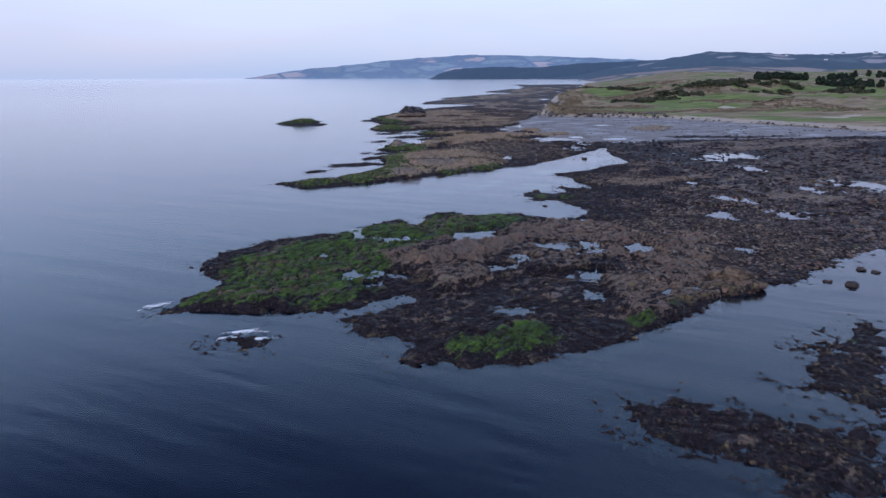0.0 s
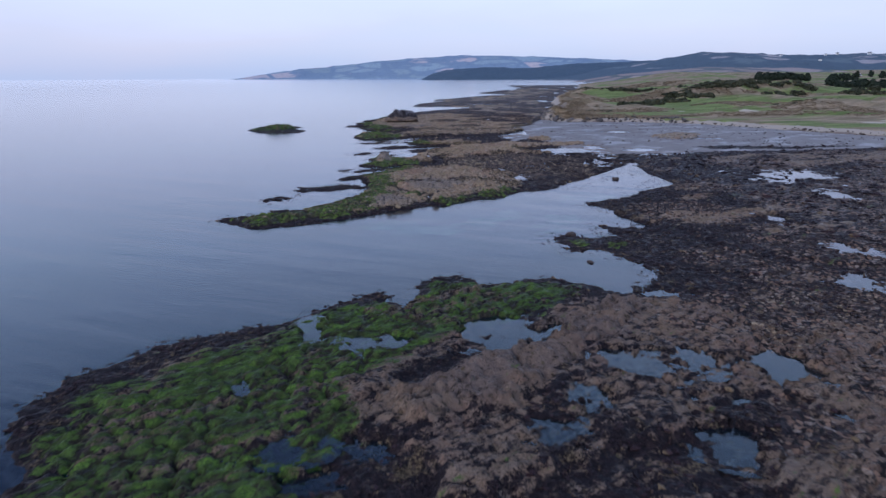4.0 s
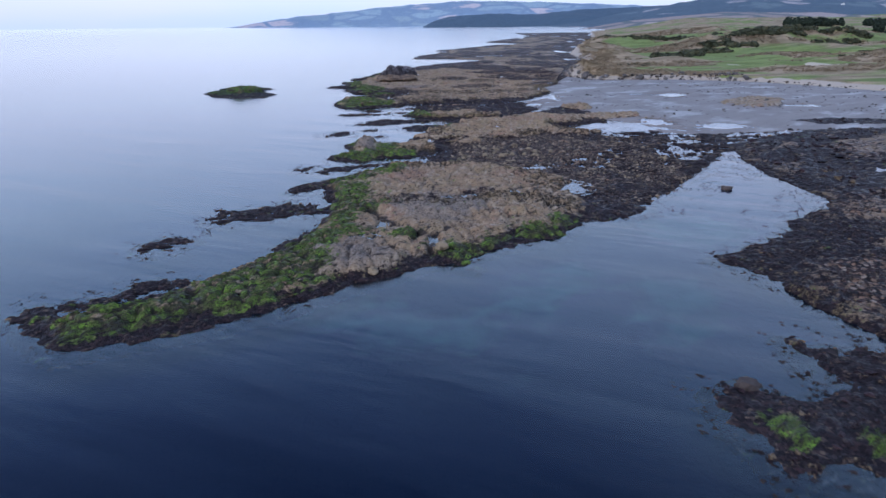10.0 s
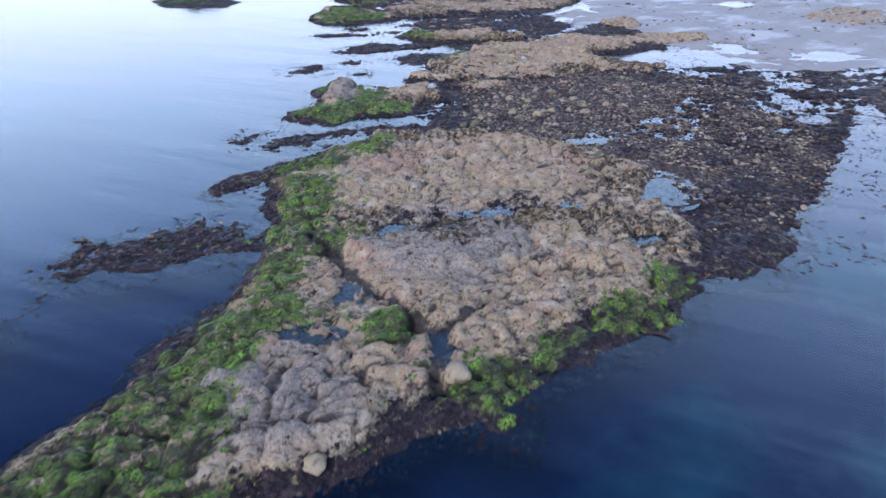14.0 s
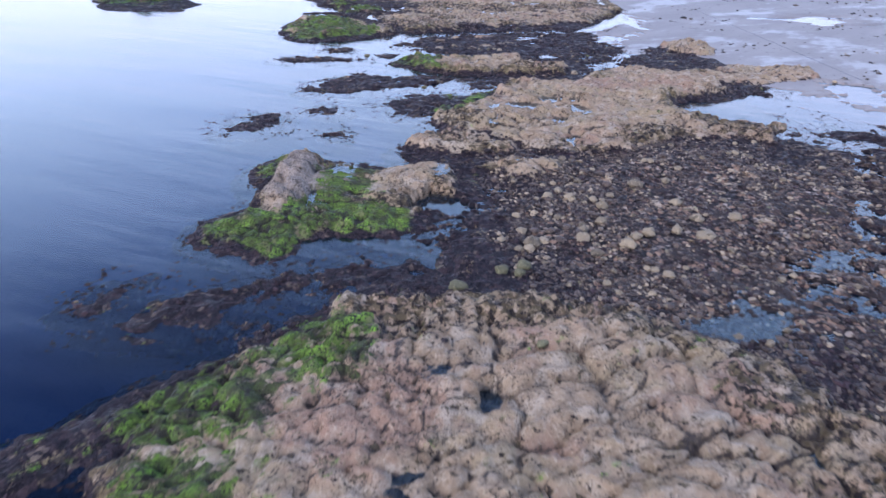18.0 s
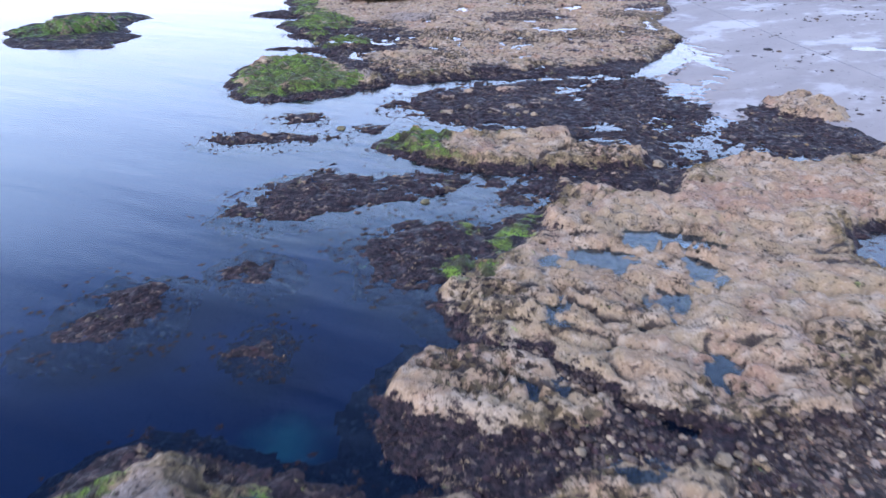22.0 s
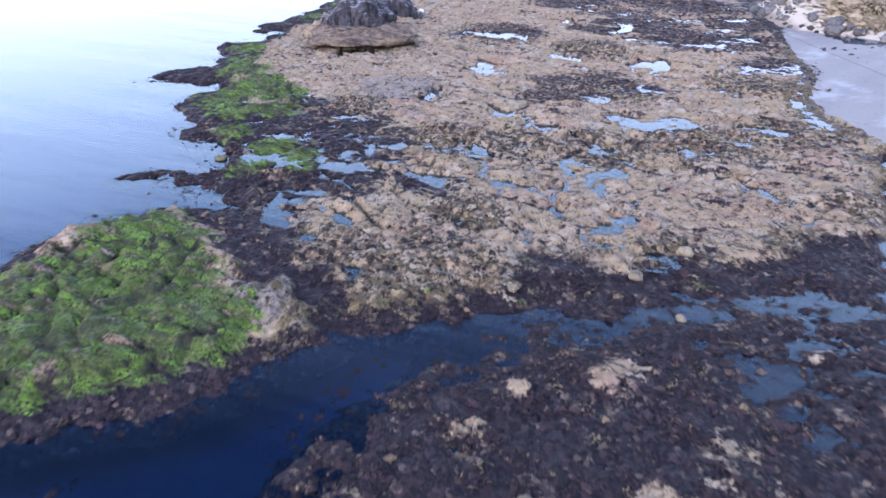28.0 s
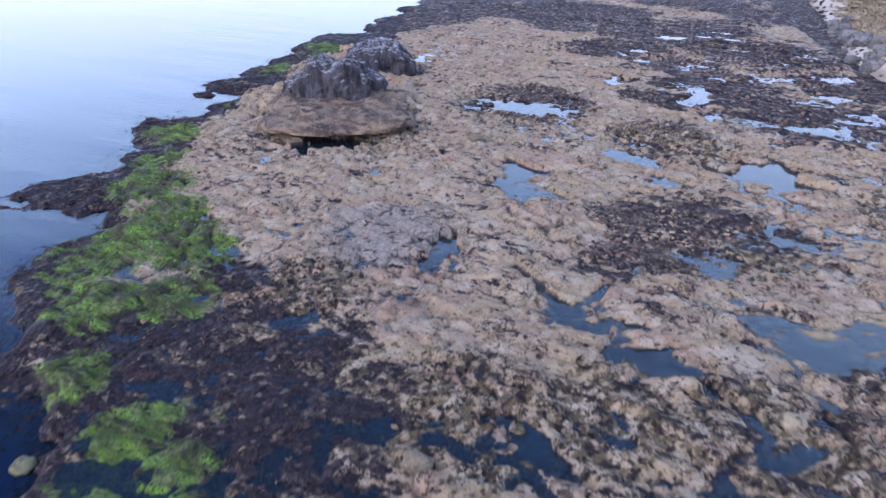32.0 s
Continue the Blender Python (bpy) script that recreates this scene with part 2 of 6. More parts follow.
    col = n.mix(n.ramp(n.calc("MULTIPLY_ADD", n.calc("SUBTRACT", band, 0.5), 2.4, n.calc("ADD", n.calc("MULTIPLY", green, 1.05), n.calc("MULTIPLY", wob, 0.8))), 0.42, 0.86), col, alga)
    n.bump(n.calc("SUBTRACT", n.calc("ADD", fine, n.calc("MULTIPLY", mid, 0.8)), n.calc("MULTIPLY", n.calc("MULTIPLY", near, 0.35), n.calc("SUBTRACT", 1.0, rock))), 0.85, 0.24)
    wet = n.ramp(n.calc("ADD", n.noise(0.9, 5, 0.65), n.calc("MULTIPLY", joint, 0.15)), 0.52, 0.66)
    return n.done(col, n.calc("MULTIPLY_ADD", wet, -0.35, 0.78), 0.15)


def sand_material():
    n = Nodes("wet_sand")
    big, mid = n.noise(0.05, 5, 0.6, (1, 3, 1, 35)), n.noise(0.6, 5)
    col = n.mix(n.ramp(big, 0.3, 0.7), (0.178, 0.154, 0.144), (0.215, 0.190, 0.176))
    col = n.mix(n.ramp(n.noise(0.35, 5, 0.7), 0.6, 0.72), col, (0.12, 0.10, 0.09))
    col = n.mix(n.ramp(n.noise(1.6, 3, 0.6), 0.66, 0.72), col, (0.05, 0.04, 0.035))
    n.bump(mid, 0.3, 0.05)
    wet = n.noise(0.06, 6, 0.65, (1, 1.6, 1, 35))
    return n.done(col, n.calc("MULTIPLY_ADD", n.ramp(wet, 0.38, 0.5), 0.35, 0.4), 0.3)


def grass_material():
    n = Nodes("links_grass")
    big, mid, fine = n.noise(0.011, 4, 0.55, (0.45, 2.2, 1, 12)), n.noise(0.07, 5, 0.6, (0.6, 1.8, 1, 12)), n.noise(0.8, 4)
    green = n.mix(n.ramp(mid, 0.4, 0.6), (0.125, 0.155, 0.044), (0.190, 0.225, 0.070))
    rough = n.mix(n.ramp(mid, 0.35, 0.65), (0.19, 0.145, 0.085), (0.34, 0.255, 0.165))
    col = n.mix(n.ramp(n.calc("MULTIPLY_ADD", n.attr("rough"), 0.7, big), 0.46, 0.58), green, rough)
    col = n.mix(n.ramp(fine, 0.55, 0.8), col, (0.05, 0.055, 0.02))
    bare = n.mix(mid, (0.14, 0.11, 0.095), (0.27, 0.22, 0.19))
    col = n.mix(n.ramp(n.calc("MULTIPLY_ADD", mid, 14.0, n.attr("inland")), 8.0, 15.0), bare, col)
    col = n.mix(n.ramp(n.calc("MULTIPLY_ADD", mid, 5.0, n.attr("inland")), 9.5, 11.0), n.mix(n.ramp(n.calc("MULTIPLY_ADD", mid, 5.0, n.attr("inland")), 5.0, 6.5), col, (0.36, 0.31, 0.26)), col)
    col = n.mix(n.ramp(n.calc("MULTIPLY_ADD", n.calc("SUBTRACT", mid, 0.5), 1.2, n.attr("bunker")), 0.5, 0.6), col, (0.46, 0.39, 0.30))
    bed = n.mix(n.ramp(n.attr("pale"), 0.0, 0.3), (0.002, 0.005, 0.018), (0.034, 0.052, 0.108))
    bed = n.mix(n.ramp(n.calc("ADD", n.attr("pale"), n.calc("SUBTRACT", n.noise(0.2, 4), 0.5)), 0.40, 1.35), bed, (0.19, 0.44, 0.27))
    col = n.mix(n.ramp(n.attr("inland"), -30.0, -6.0), bed, col)
    n.bump(fine, 0.6, 0.5)
    return n.done(col, 0.9, 0.1)


def sea_material(name, deep, rough, wave, clarity=0.8, tint=(0.34, 0.62, 0.88, 1)):
    n = Nodes(name)
    t = n.t
    n.done(deep, 0.6, 0.0)
    swell = n.noise(0.55, 3, 0.5, (0.3, 1.2, 1, -25))
    ripple = n.noise(2.6, 3, 0.5, (0.5, 1.0, 1, -20))
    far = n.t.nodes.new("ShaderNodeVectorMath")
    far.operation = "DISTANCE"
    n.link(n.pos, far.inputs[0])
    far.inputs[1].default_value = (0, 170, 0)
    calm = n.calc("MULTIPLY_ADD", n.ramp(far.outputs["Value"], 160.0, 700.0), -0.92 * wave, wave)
    b = n.node("ShaderNodeBump", Distance=0.12)
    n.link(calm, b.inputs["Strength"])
    n.link(n.calc("MULTIPLY_ADD", ripple, 0.2, swell), b.inputs["Height"])
    broad = n.node("ShaderNodeBump", Distance=0.9)
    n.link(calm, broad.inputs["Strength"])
    n.link(n.noise(0.10, 4, 0.55, (0.3, 1.5, 1, -25)), broad.inputs["Height"])
    n.link(broad.outputs[0], b.inputs["Normal"])
    glossy = t.nodes.new("ShaderNodeBsdfGlossy")
    glossy.inputs["Roughness"].default_value = rough
    glossy.inputs["Color"].default_value = (1, 1, 1, 1)
    n.link(b.outputs[0], glossy.inputs["Normal"])
    clear = t.nodes.new("ShaderNodeBsdfTransparent")
    clear.inputs["Color"].default_value = tint
    body = t.nodes.new("ShaderNodeMixShader")
    body.inputs[0].default_value = clarity
    n.link(n.bsdf.outputs[0], body.inputs[1]); n.link(clear.outputs[0], body.inputs[2])
    fres = n.node("ShaderNodeFresnel", IOR=1.34)
    n.link(b.outputs[0], fres.inputs["Normal"])
    top = t.nodes.new("ShaderNodeMixShader")
    n.link(fres.outputs[0], top.inputs[0]); n.link(body.outputs[0], top.inputs[1]); n.link(glossy.outputs[0], top.inputs[2])
    n.link(top.outputs[0], t.nodes["Material Output"].inputs[0])
    return n.mat


def tuft_material(name, dark, light, third, rough=0.55):
    """Varies from piece to piece of a joined mesh."""
    n = Nodes(name)
    geo = n.t.nodes.new("ShaderNodeNewGeometry")
    v, fine = geo.outputs["Random Per Island"], n.noise(9.0, 3, 0.6)
    col = n.mix(n.ramp(v, 0.0, 0.8), dark, light)
    col = n.mix(n.calc("MULTIPLY", n.ramp(v, 0.72, 0.8), n.ramp(n.noise(0.35, 3, 0.6), 0.46, 0.58)), col, third)
    col = n.mix(n.ramp(fine, 0.5, 0.75), col, tuple(0.5 * c for c in dark))
    n.bump(fine, 0.7, 0.1)
    return n.done(col, rough, 0.15)


def stone_material(name, dark, light):
    """Varies from stone to stone."""
    n = Nodes(name)
    info = n.t.nodes.new("ShaderNodeObjectInfo")
    fine, mid = n.noise(7.0, 5, 0.6), n.noise(1.6, 4)
    col = n.mix(info.outputs["Random"], dark, light)
    col = n.mix(n.ramp(mid, 0.5, 0.7), col, tuple(0.6 * c for c in dark))
    col = n.mix(n.ramp(fine, 0.55, 0.72), col, tuple(min(1, 1.35 * c) for c in light))
    n.bump(fine, 0.8, 0.08)
    return n.done(col, 0.75, 0.3)


def ledge_material():
    n = Nodes("tan_ledge")
    layer, mid, fine = n.noise(0.9, 5, 0.65, (0.4, 0.4, 2.2, 0)), n.noise(0.7, 5, 0.6), n.noise(4.0, 5, 0.65)
    col = n.mix(n.ramp(mid, 0.38, 0.62), (0.075, 0.050, 0.038), (0.21, 0.148, 0.098))
    col = n.mix(n.ramp(layer, 0.5, 0.62), col, (0.045, 0.033, 0.028))
    col = n.mix(n.ramp(fine, 0.56, 0.72), col, (0.33, 0.25, 0.19))
    n.bump(n.calc("ADD", layer, fine), 1.0, 0.35)
    return n.done(col, 0.8, 0.2)


def crag_material():
    n = Nodes("dark_crag")
    geo = n.t.nodes.new("ShaderNodeNewGeometry")
    split = n.t.nodes.new("ShaderNodeSeparateXYZ")
    n.link(geo.outputs["Normal"], split.inputs[0])
    rib, fine = n.noise(1.2, 5, 0.65, (1, 1, 0.25, 0)), n.noise(4.0, 5, 0.65)
    col = n.mix(n.ramp(rib, 0.35, 0.65), (0.020, 0.017, 0.019), (0.085, 0.075, 0.080))
    white = n.calc("ADD", n.calc("MULTIPLY", split.outputs["Z"], 0.35), n.calc("MULTIPLY_ADD", fine, 0.6, n.calc("MULTIPLY", rib, 0.5)))
    col = n.mix(n.ramp(white, 0.78, 1.06), col, (0.38, 0.36, 0.38))
    n.bump(n.calc("ADD", rib, fine), 1.0, 0.4)
    return n.done(col, 0.85, 0.15)


def hill_material(name, wood, field, field2, wooded=0.5):
    """Fields in patches, hedges between them, and belts of wood along the slope."""
    n = Nodes(name)
    turn = n.node("ShaderNodeMapping", Scale=(0.6, 0.6, 2.6))
    n.link(n.pos, turn.inputs["Vector"])
    patch = n.node("ShaderNodeTexVoronoi", Scale=0.0075)
    n.link(turn.outputs[0], patch.inputs["Vector"])
    edge = n.node("ShaderNodeTexVoronoi", Scale=0.0075)
    edge.feature = "DISTANCE_TO_EDGE"
    n.link(turn.outputs[0], edge.inputs["Vector"])
    v = n.t.nodes.new("ShaderNodeSeparateColor")
    n.link(patch.outputs["Color"], v.inputs[0])
    col = n.mix(v.outputs[1], field, tuple(0.8 * c for c in field))
    col = n.mix(n.ramp(v.outputs[0], 0.62, 0.66), col, field2)
    col = n.mix(n.ramp(edge.outputs["Distance"], 0.10, 0.04), col, wood)
    belt = n.calc("MULTIPLY_ADD", n.noise(0.03, 4, 0.65), 0.18, n.noise(0.0042, 4, 0.6, (0.5, 0.8, 3.2, 0)))
    col = n.mix(n.ramp(belt, wooded + 0.12, wooded + 0.06), col, wood)
    col = n.mix(n.calc("MULTIPLY", n.ramp(n.noise(0.06, 4, 0.7), 0.5, 0.66), 0.5), col, tuple(0.7 * c for c in wood))
    n.bump(n.noise(0.05, 4, 0.7), 0.8, 6.0)
    return n.done(col, 0.95, 0.1)


def plain(name, color, rough=0.8):
    n = Nodes(name)
    v = n.noise(2.0, 4)
    return n.done(n.mix(v, tuple(c * 0.75 for c in color), tuple(min(1, c * 1.2) for c in color)), rough)


SHORE, SAND, GRASS = shore_material(), sand_material(), grass_material()
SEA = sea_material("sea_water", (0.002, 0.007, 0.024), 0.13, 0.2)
POOL = sea_material("pool_water", (0.04, 0.060, 0.085), 0.03, 0.04, 0.85, (0.64, 0.76, 0.83, 1))
WRACK = tuft_material("brown_wrack", (0.008, 0.005, 0.007), (0.040, 0.022, 0.024), (0.16, 0.112, 0.062), 0.6)
AFLOAT = tuft_material("floating_wrack", (0.006, 0.004, 0.006), (0.020, 0.012, 0.014), (0.03, 0.017, 0.014), 0.7)
COBBLE = tuft_material("shore_cobbles", (0.016, 0.011, 0.011), (0.095, 0.068, 0.053), (0.29, 0.22, 0.145), 0.5)
STONE = stone_material("shore_stone", (0.105, 0.080, 0.052), (0.235, 0.180, 0.115))
GREYSTONE = stone_material("grey_bank_stone", (0.055, 0.048, 0.045), (0.16, 0.14, 0.13))
DARKROCK = stone_material("weed_dark_rock", (0.02, 0.015, 0.014), (0.07, 0.052, 0.045))
MOSSY = stone_material("mossy_stone", (0.075, 0.066, 0.034), (0.14, 0.122, 0.062))
LEDGE = ledge_material()
GUANO = crag_material()
GORSE = tuft_material("gorse", (0.024, 0.028, 0.016), (0.055, 0.058, 0.032), (0.08, 0.068, 0.036), 0.9)
PINE = tuft_material("pine", (0.012, 0.018, 0.014), (0.028, 0.038, 0.024), (0.04, 0.05, 0.03), 0.9)
BARK = plain("bark", (0.07, 0.05, 0.04))
WHITEWASH, SLATE = plain("whitewash", (0.75, 0.75, 0.74)), plain("slate", (0.10, 0.10, 0.12))
FOAM = plain("sea_foam", (0.8, 0.82, 0.85))
# Blue distance haze is painted into the far, wooded and near hill colours.
HILL_FAR = hill_material("far_hill_hazed", (0.20, 0.265, 0.36), (0.30, 0.38, 0.45), (0.50, 0.44, 0.46), 0.48)
HILL_WOOD = hill_material("wooded_hill_hazed", (0.075, 0.108, 0.148), (0.085, 0.118, 0.158), (0.085, 0.120, 0.165), 0.6)
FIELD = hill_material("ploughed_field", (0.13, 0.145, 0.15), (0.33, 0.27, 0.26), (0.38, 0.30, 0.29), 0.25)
HILL_NEAR = hill_material("near_hill_hazed", (0.085, 0.118, 0.155), (0.14, 0.18, 0.21), (0.36, 0.33, 0.34), 0.56)
MARRAM = tuft_material("marram_grass", (0.15, 0.110, 0.066), (0.27, 0.20, 0.125), (0.34, 0.265, 0.175), 0.9)


# ---- plan of the shore ----
def smooth(a, b, v):
    u = np.clip((v - a) / (b - a), 0, 1)
    return u * u * (3 - 2 * u)


def lattice(ix, iy, seed):
    v = np.sin(ix * 127.1 + iy * 311.7 + seed * 74.7) * 43758.5453
    return v - np.floor(v)


def grain(x, y, seed=0):
    """Value noise, 0 to 1."""
    ix, iy = np.floor(x), np.floor(y)
    fx, fy = x - ix, y - iy
    fx, fy = fx * fx * (3 - 2 * fx), fy * fy * (3 - 2 * fy)
    a, b = lattice(ix, iy, seed), lattice(ix + 1, iy, seed)
    c, d = lattice(ix, iy + 1, seed), lattice(ix + 1, iy + 1, seed)
    return a + (b - a) * fx + (c - a) * fy + (a - b - c + d) * fx * fy


def fbm(x, y, octaves=4, seed=0, rough=0.5):
    total, amp, norm = 0, 1.0, 0.0
    for n in range(octaves):
        total = total + amp * grain(x * 2**n + 17.3 * n, y * 2**n - 9.1 * n, seed + n)
        norm, amp = norm + amp, amp * rough
    return total / norm


def cobbled(x, y, seed=0):
    """Nearest and second nearest distance to scattered centres, one in each unit cell."""
    ix, iy = np.floor(x), np.floor(y)
    d1, d2 = np.full(x.shape, 9.0), np.full(x.shape, 9.0)
    for ox in (-1, 0, 1):
        for oy in (-1, 0, 1):
            cx, cy = ix + ox, iy + oy
            d = np.hypot(cx + 0.15 + 0.7 * lattice(cx, cy, seed) - x, cy + 0.15 + 0.7 * lattice(cx, cy, seed + 5) - y)
            d2 = np.minimum(d2, np.maximum(d, d1))
            d1 = np.minimum(d1, d)
    return d1, d2


def depth_inside(outline, x, y):
    """Signed distance to an outline, positive inside."""
    p = np.array(outline, float)
    best, odd = np.full(x.shape, 1e9), np.zeros(x.shape, bool)
    for (ax, ay), (bx, by) in zip(p, np.roll(p, -1, 0)):
        dx, dy = bx - ax, by - ay
        u = np.clip(((x - ax) * dx + (y - ay) * dy) / (dx * dx + dy * dy + 1e-9), 0, 1)
        best = np.minimum(best, np.hypot(x - ax - u * dx, y - ay - u * dy))
        odd ^= ((ay > y) != (by > y)) & (x < dx * (y - ay) / (dy if abs(dy) > 1e-9 else 1e-9) + ax)
    return np.where(odd, best, -best)


LANDS, ROCKS = [], []


def land(key, name, top, outline):
    """A piece of land: its key, what it is called, how high it stands over the water, and its outline."""
    LANDS.append((key, name, top, outline))


def rock(key, rise, outline):
    ROCKS.append((key, rise, outline))


land("reef_a", "rock_reef", 0.32,
     [(-29.7, 65.5), (-28, 69.5), (-24.6, 75.3), (-28.8, 80.2), (-31.4, 84.1), (-30.2, 89.3), (-25.1, 95.7), (-14.3, 102.4), (-5.6, 110.1), (-3.3, 103.6), (-1.2, 106.3), (-1.1, 113.1), (2.9, 117.1), (7, 112), (15, 114.4), (24.1, 108.7), (27.7, 107), (41.7, 111.1), (60.5, 107), (90, 112), (78, 98), (67, 90.1), (55, 82.6), (45.3, 74.8), (39.9, 72.2), (37.4, 70.2), (33.5, 70.3), (31, 66.7), (26, 62.7), (20.5, 58.4), (15.4, 55.6), (10.2, 53), (4.5, 51.7), (1.6, 54.3), (-1.1, 52.7), (-3.2, 53.9), (-1, 57.2), (-3.2, 58.4), (-6.7, 59.9), (-8.8, 63.7), (-4.8, 65.3), (-1.6, 69.1), (-2.7, 72), (-7.5, 67.4), (-13.5, 65.9), (-20.5, 66.9), (-25.7, 65.9)])
land("weed_sw", "weed_shoal", 0.2,
     [(15.7, 44.6), (17.9, 45.8), (20.6, 45.8), (23.1, 43.5), (26.9, 42.6), (33.2, 41.6), (27.6, 33.4), (22.3, 33.6), (22.5, 35.3), (21.1, 36.8), (19.2, 38.5), (17.2, 39.2), (14.9, 41)])
land("weed_s2", "weed_shoal", 0.2,
     [(34.6, 53.8), (39.1, 56.8), (44, 61), (45.7, 59.4), (33.3, 41.7), (33.8, 44.1), (31.2, 46.4), (30.2, 46.9)])
land("main", "rock_shore", 0.24,
     [(19.6, 134.9), (22, 136.2), (24.9, 133.8), (30.3, 135.1), (29.2, 142.8), (33.9, 140.7), (37.7, 141.5), (35.8, 150), (31.8, 161.9), (41.2, 167), (46.9, 173.9), (58.2, 182.6), (56.7, 194.3), (58.1, 209.7), (61.8, 225.6), (77.3, 237), (91.2, 243), (130, 246), (200, 262), (215, 150), (130, 112), (70, 104), (35.8, 103.8), (26.9, 110.2), (23.8, 108.6), (28.1, 113.7), (29.9, 116.3), (29, 119.2), (26.5, 125.1), (24.4, 128), (21.1, 127.7)])
land("reef_b", "rock_spit", 0.4,
     [(-37.1, 149.3), (-35.5, 151.3), (-31.8, 149.5), (-27.3, 152.8), (-22.6, 157.1), (-18.6, 161.9), (-17, 167.6), (-13.2, 174.1), (-14.2, 191.2), (-13.2, 187.4), (-14.1, 190.6), (-15.9, 195.2), (-19.8, 191.9), (-21.4, 193.2), (-19.7, 196.4), (-17, 199.3), (-13.4, 202.3), (-8.2, 206.6), (-2.5, 212.9), (-2.2, 212.3), (5.4, 212.3), (18.4, 212.3), (32.5, 204.4), (46.9, 208.8), (59, 221.8), (54.2, 213.1), (43.2, 198.6), (36.3, 190.2), (29.8, 181.1), (26, 176.4), (20, 175.2), (15.8, 169.8), (17.2, 171), (12.8, 167.9), (8, 165.3), (4.2, 162.8), (4.4, 160.8), (1.4, 161.3), (-0.4, 160.2), (-3.9, 158.3), (-6.4, 156.5), (-8.1, 155.1), (-13.1, 150.5), (-17, 147.6), (-20.5, 146.4), (-25, 143.9), (-29.6, 143.7)])
land("mound_c", "rock_mound", 0.4,
     [(-16.8, 228.2), (-17.2, 231.4), (-15.5, 233.7), (-13.3, 234.6), (-10.1, 232.9), (-5.2, 232.4), (-2.8, 231.2), (1.1, 232), (4.9, 229.7), (3.9, 221.4), (1.7, 220.5), (-2.8, 217.7), (-6.1, 217.1), (-9.7, 217.1), (-10.2, 215.1), (-12.4, 214.6), (-15.8, 215.3), (-18.4, 217.4), (-18.5, 219.4), (-16.6, 221.2), (-15.4, 223.2), (-15.2, 224.8)])
land("slab_d", "rock_slab", 0.35,
     [(0.6, 247.1), (3.4, 251.3), (3, 253.6), (5.7, 258.7), (8.2, 259.6), (11.9, 263.5), (20.1, 262.5), (24.2, 267.8), (30.9, 271.4), (42.9, 266.7), (49.8, 259.5), (47.3, 255.6), (43.2, 257.7), (38.5, 255.6), (31.6, 253.5), (29.4, 251.2), (32.2, 245.7), (40.1, 244.4), (30.5, 229.4), (7.9, 225.7), (4, 228.3), (-2.9, 233.6), (-3.5, 237.2), (-1.3, 240.7), (1.5, 241.7), (-0.4, 245.2)])
land("cobbles", "cobble_flat", 0.2,
     [(-3, 212.5), (1.6, 222.4), (7.3, 231.2), (19.8, 237.5), (34.1, 243.1), (41.6, 240.3), (47.9, 237.6), (19.5, 193.3), (12.9, 193.4), (4.6, 207), (0.4, 208.3)])
land("weed_n", "weed_flat", 0.15,
     [(-6.6, 288.7), (-2, 294), (3.8, 296.5), (7.4, 300.1), (16.7, 306.6), (27.7, 303.4), (31.5, 300), (33.3, 292.7), (38.9, 291.3), (22.4, 265.2), (19.6, 268), (15.9, 268.1), (8.4, 268.2), (12, 278.5), (4.7, 280.3), (-1.8, 285)])
land("rock_e", "rock_hump", 0.3,
     [(-6.2, 274.2), (-5.4, 276.1), (-3.2, 278.2), (0.6, 278.5), (4.5, 278.4), (8.7, 279.8), (12.1, 280.5), (15.5, 278.4), (17.4, 273.5), (21.9, 271.3), (20.2, 267.9), (15.7, 267.6), (10.1, 267.5), (4.1, 268.3), (-0.2, 269.5), (-2.9, 271.7)])
land("finger_e", "weed_shoal", 0.25,
     [(-16.9, 260.1), (-16.6, 261.6), (-15.1, 264.5), (-13.1, 266.9), (-10.9, 268.7), (-7.6, 267.7), (-4.5, 267.4), (-0.9, 267.8), (3.4, 267.4), (3.8, 266.1), (1.6, 264.1), (-2.4, 262.3), (-5, 261.4), (-8.2, 262.1), (-10, 261.2), (-12.1, 260), (-14.2, 259.2)])
land("platform", "rock_platform", 0.45,
     [(-31.5, 399.1), (-33.3, 393.2), (-27.9, 387.9), (-31.7, 382.9), (-38.7, 380.5), (-33.9, 374), (-33.6, 364.6), (-39.9, 359.6), (-34.1, 356.6), (-28.6, 353.7), (-31.2, 348.4), (-30.7, 341.5), (-27.4, 337.4), (-23.7, 333.8), (-23.7, 332.1), (-18.6, 325.9), (-27.4, 323.2), (-23.9, 320.7), (-17.6, 319), (-16.6, 317.3), (-21.3, 316.3), (-26.2, 315.2), (-28.2, 312.4), (-29, 306.7), (-29.3, 299.1), (-24.5, 292.8), (-21.6, 291.5), (-16.4, 292.6), (-12.3, 294.3), (-7, 299.1), (-5.7, 299.4), (-5.5, 300.4), (-2.2, 300.6), (2.8, 301.5), (7.3, 302.3), (11.2, 301.6), (19, 304), (27.8, 302.8), (44.8, 330.5), (40.8, 335.6), (41.6, 344.9), (50.2, 356.8), (66.6, 401.9), (82.1, 426.9), (76, 443.5), (89.1, 484.2), (16.4, 475), (1.9, 457.3), (-10.1, 446), (-16.2, 436.3), (-23.7, 427.7)])
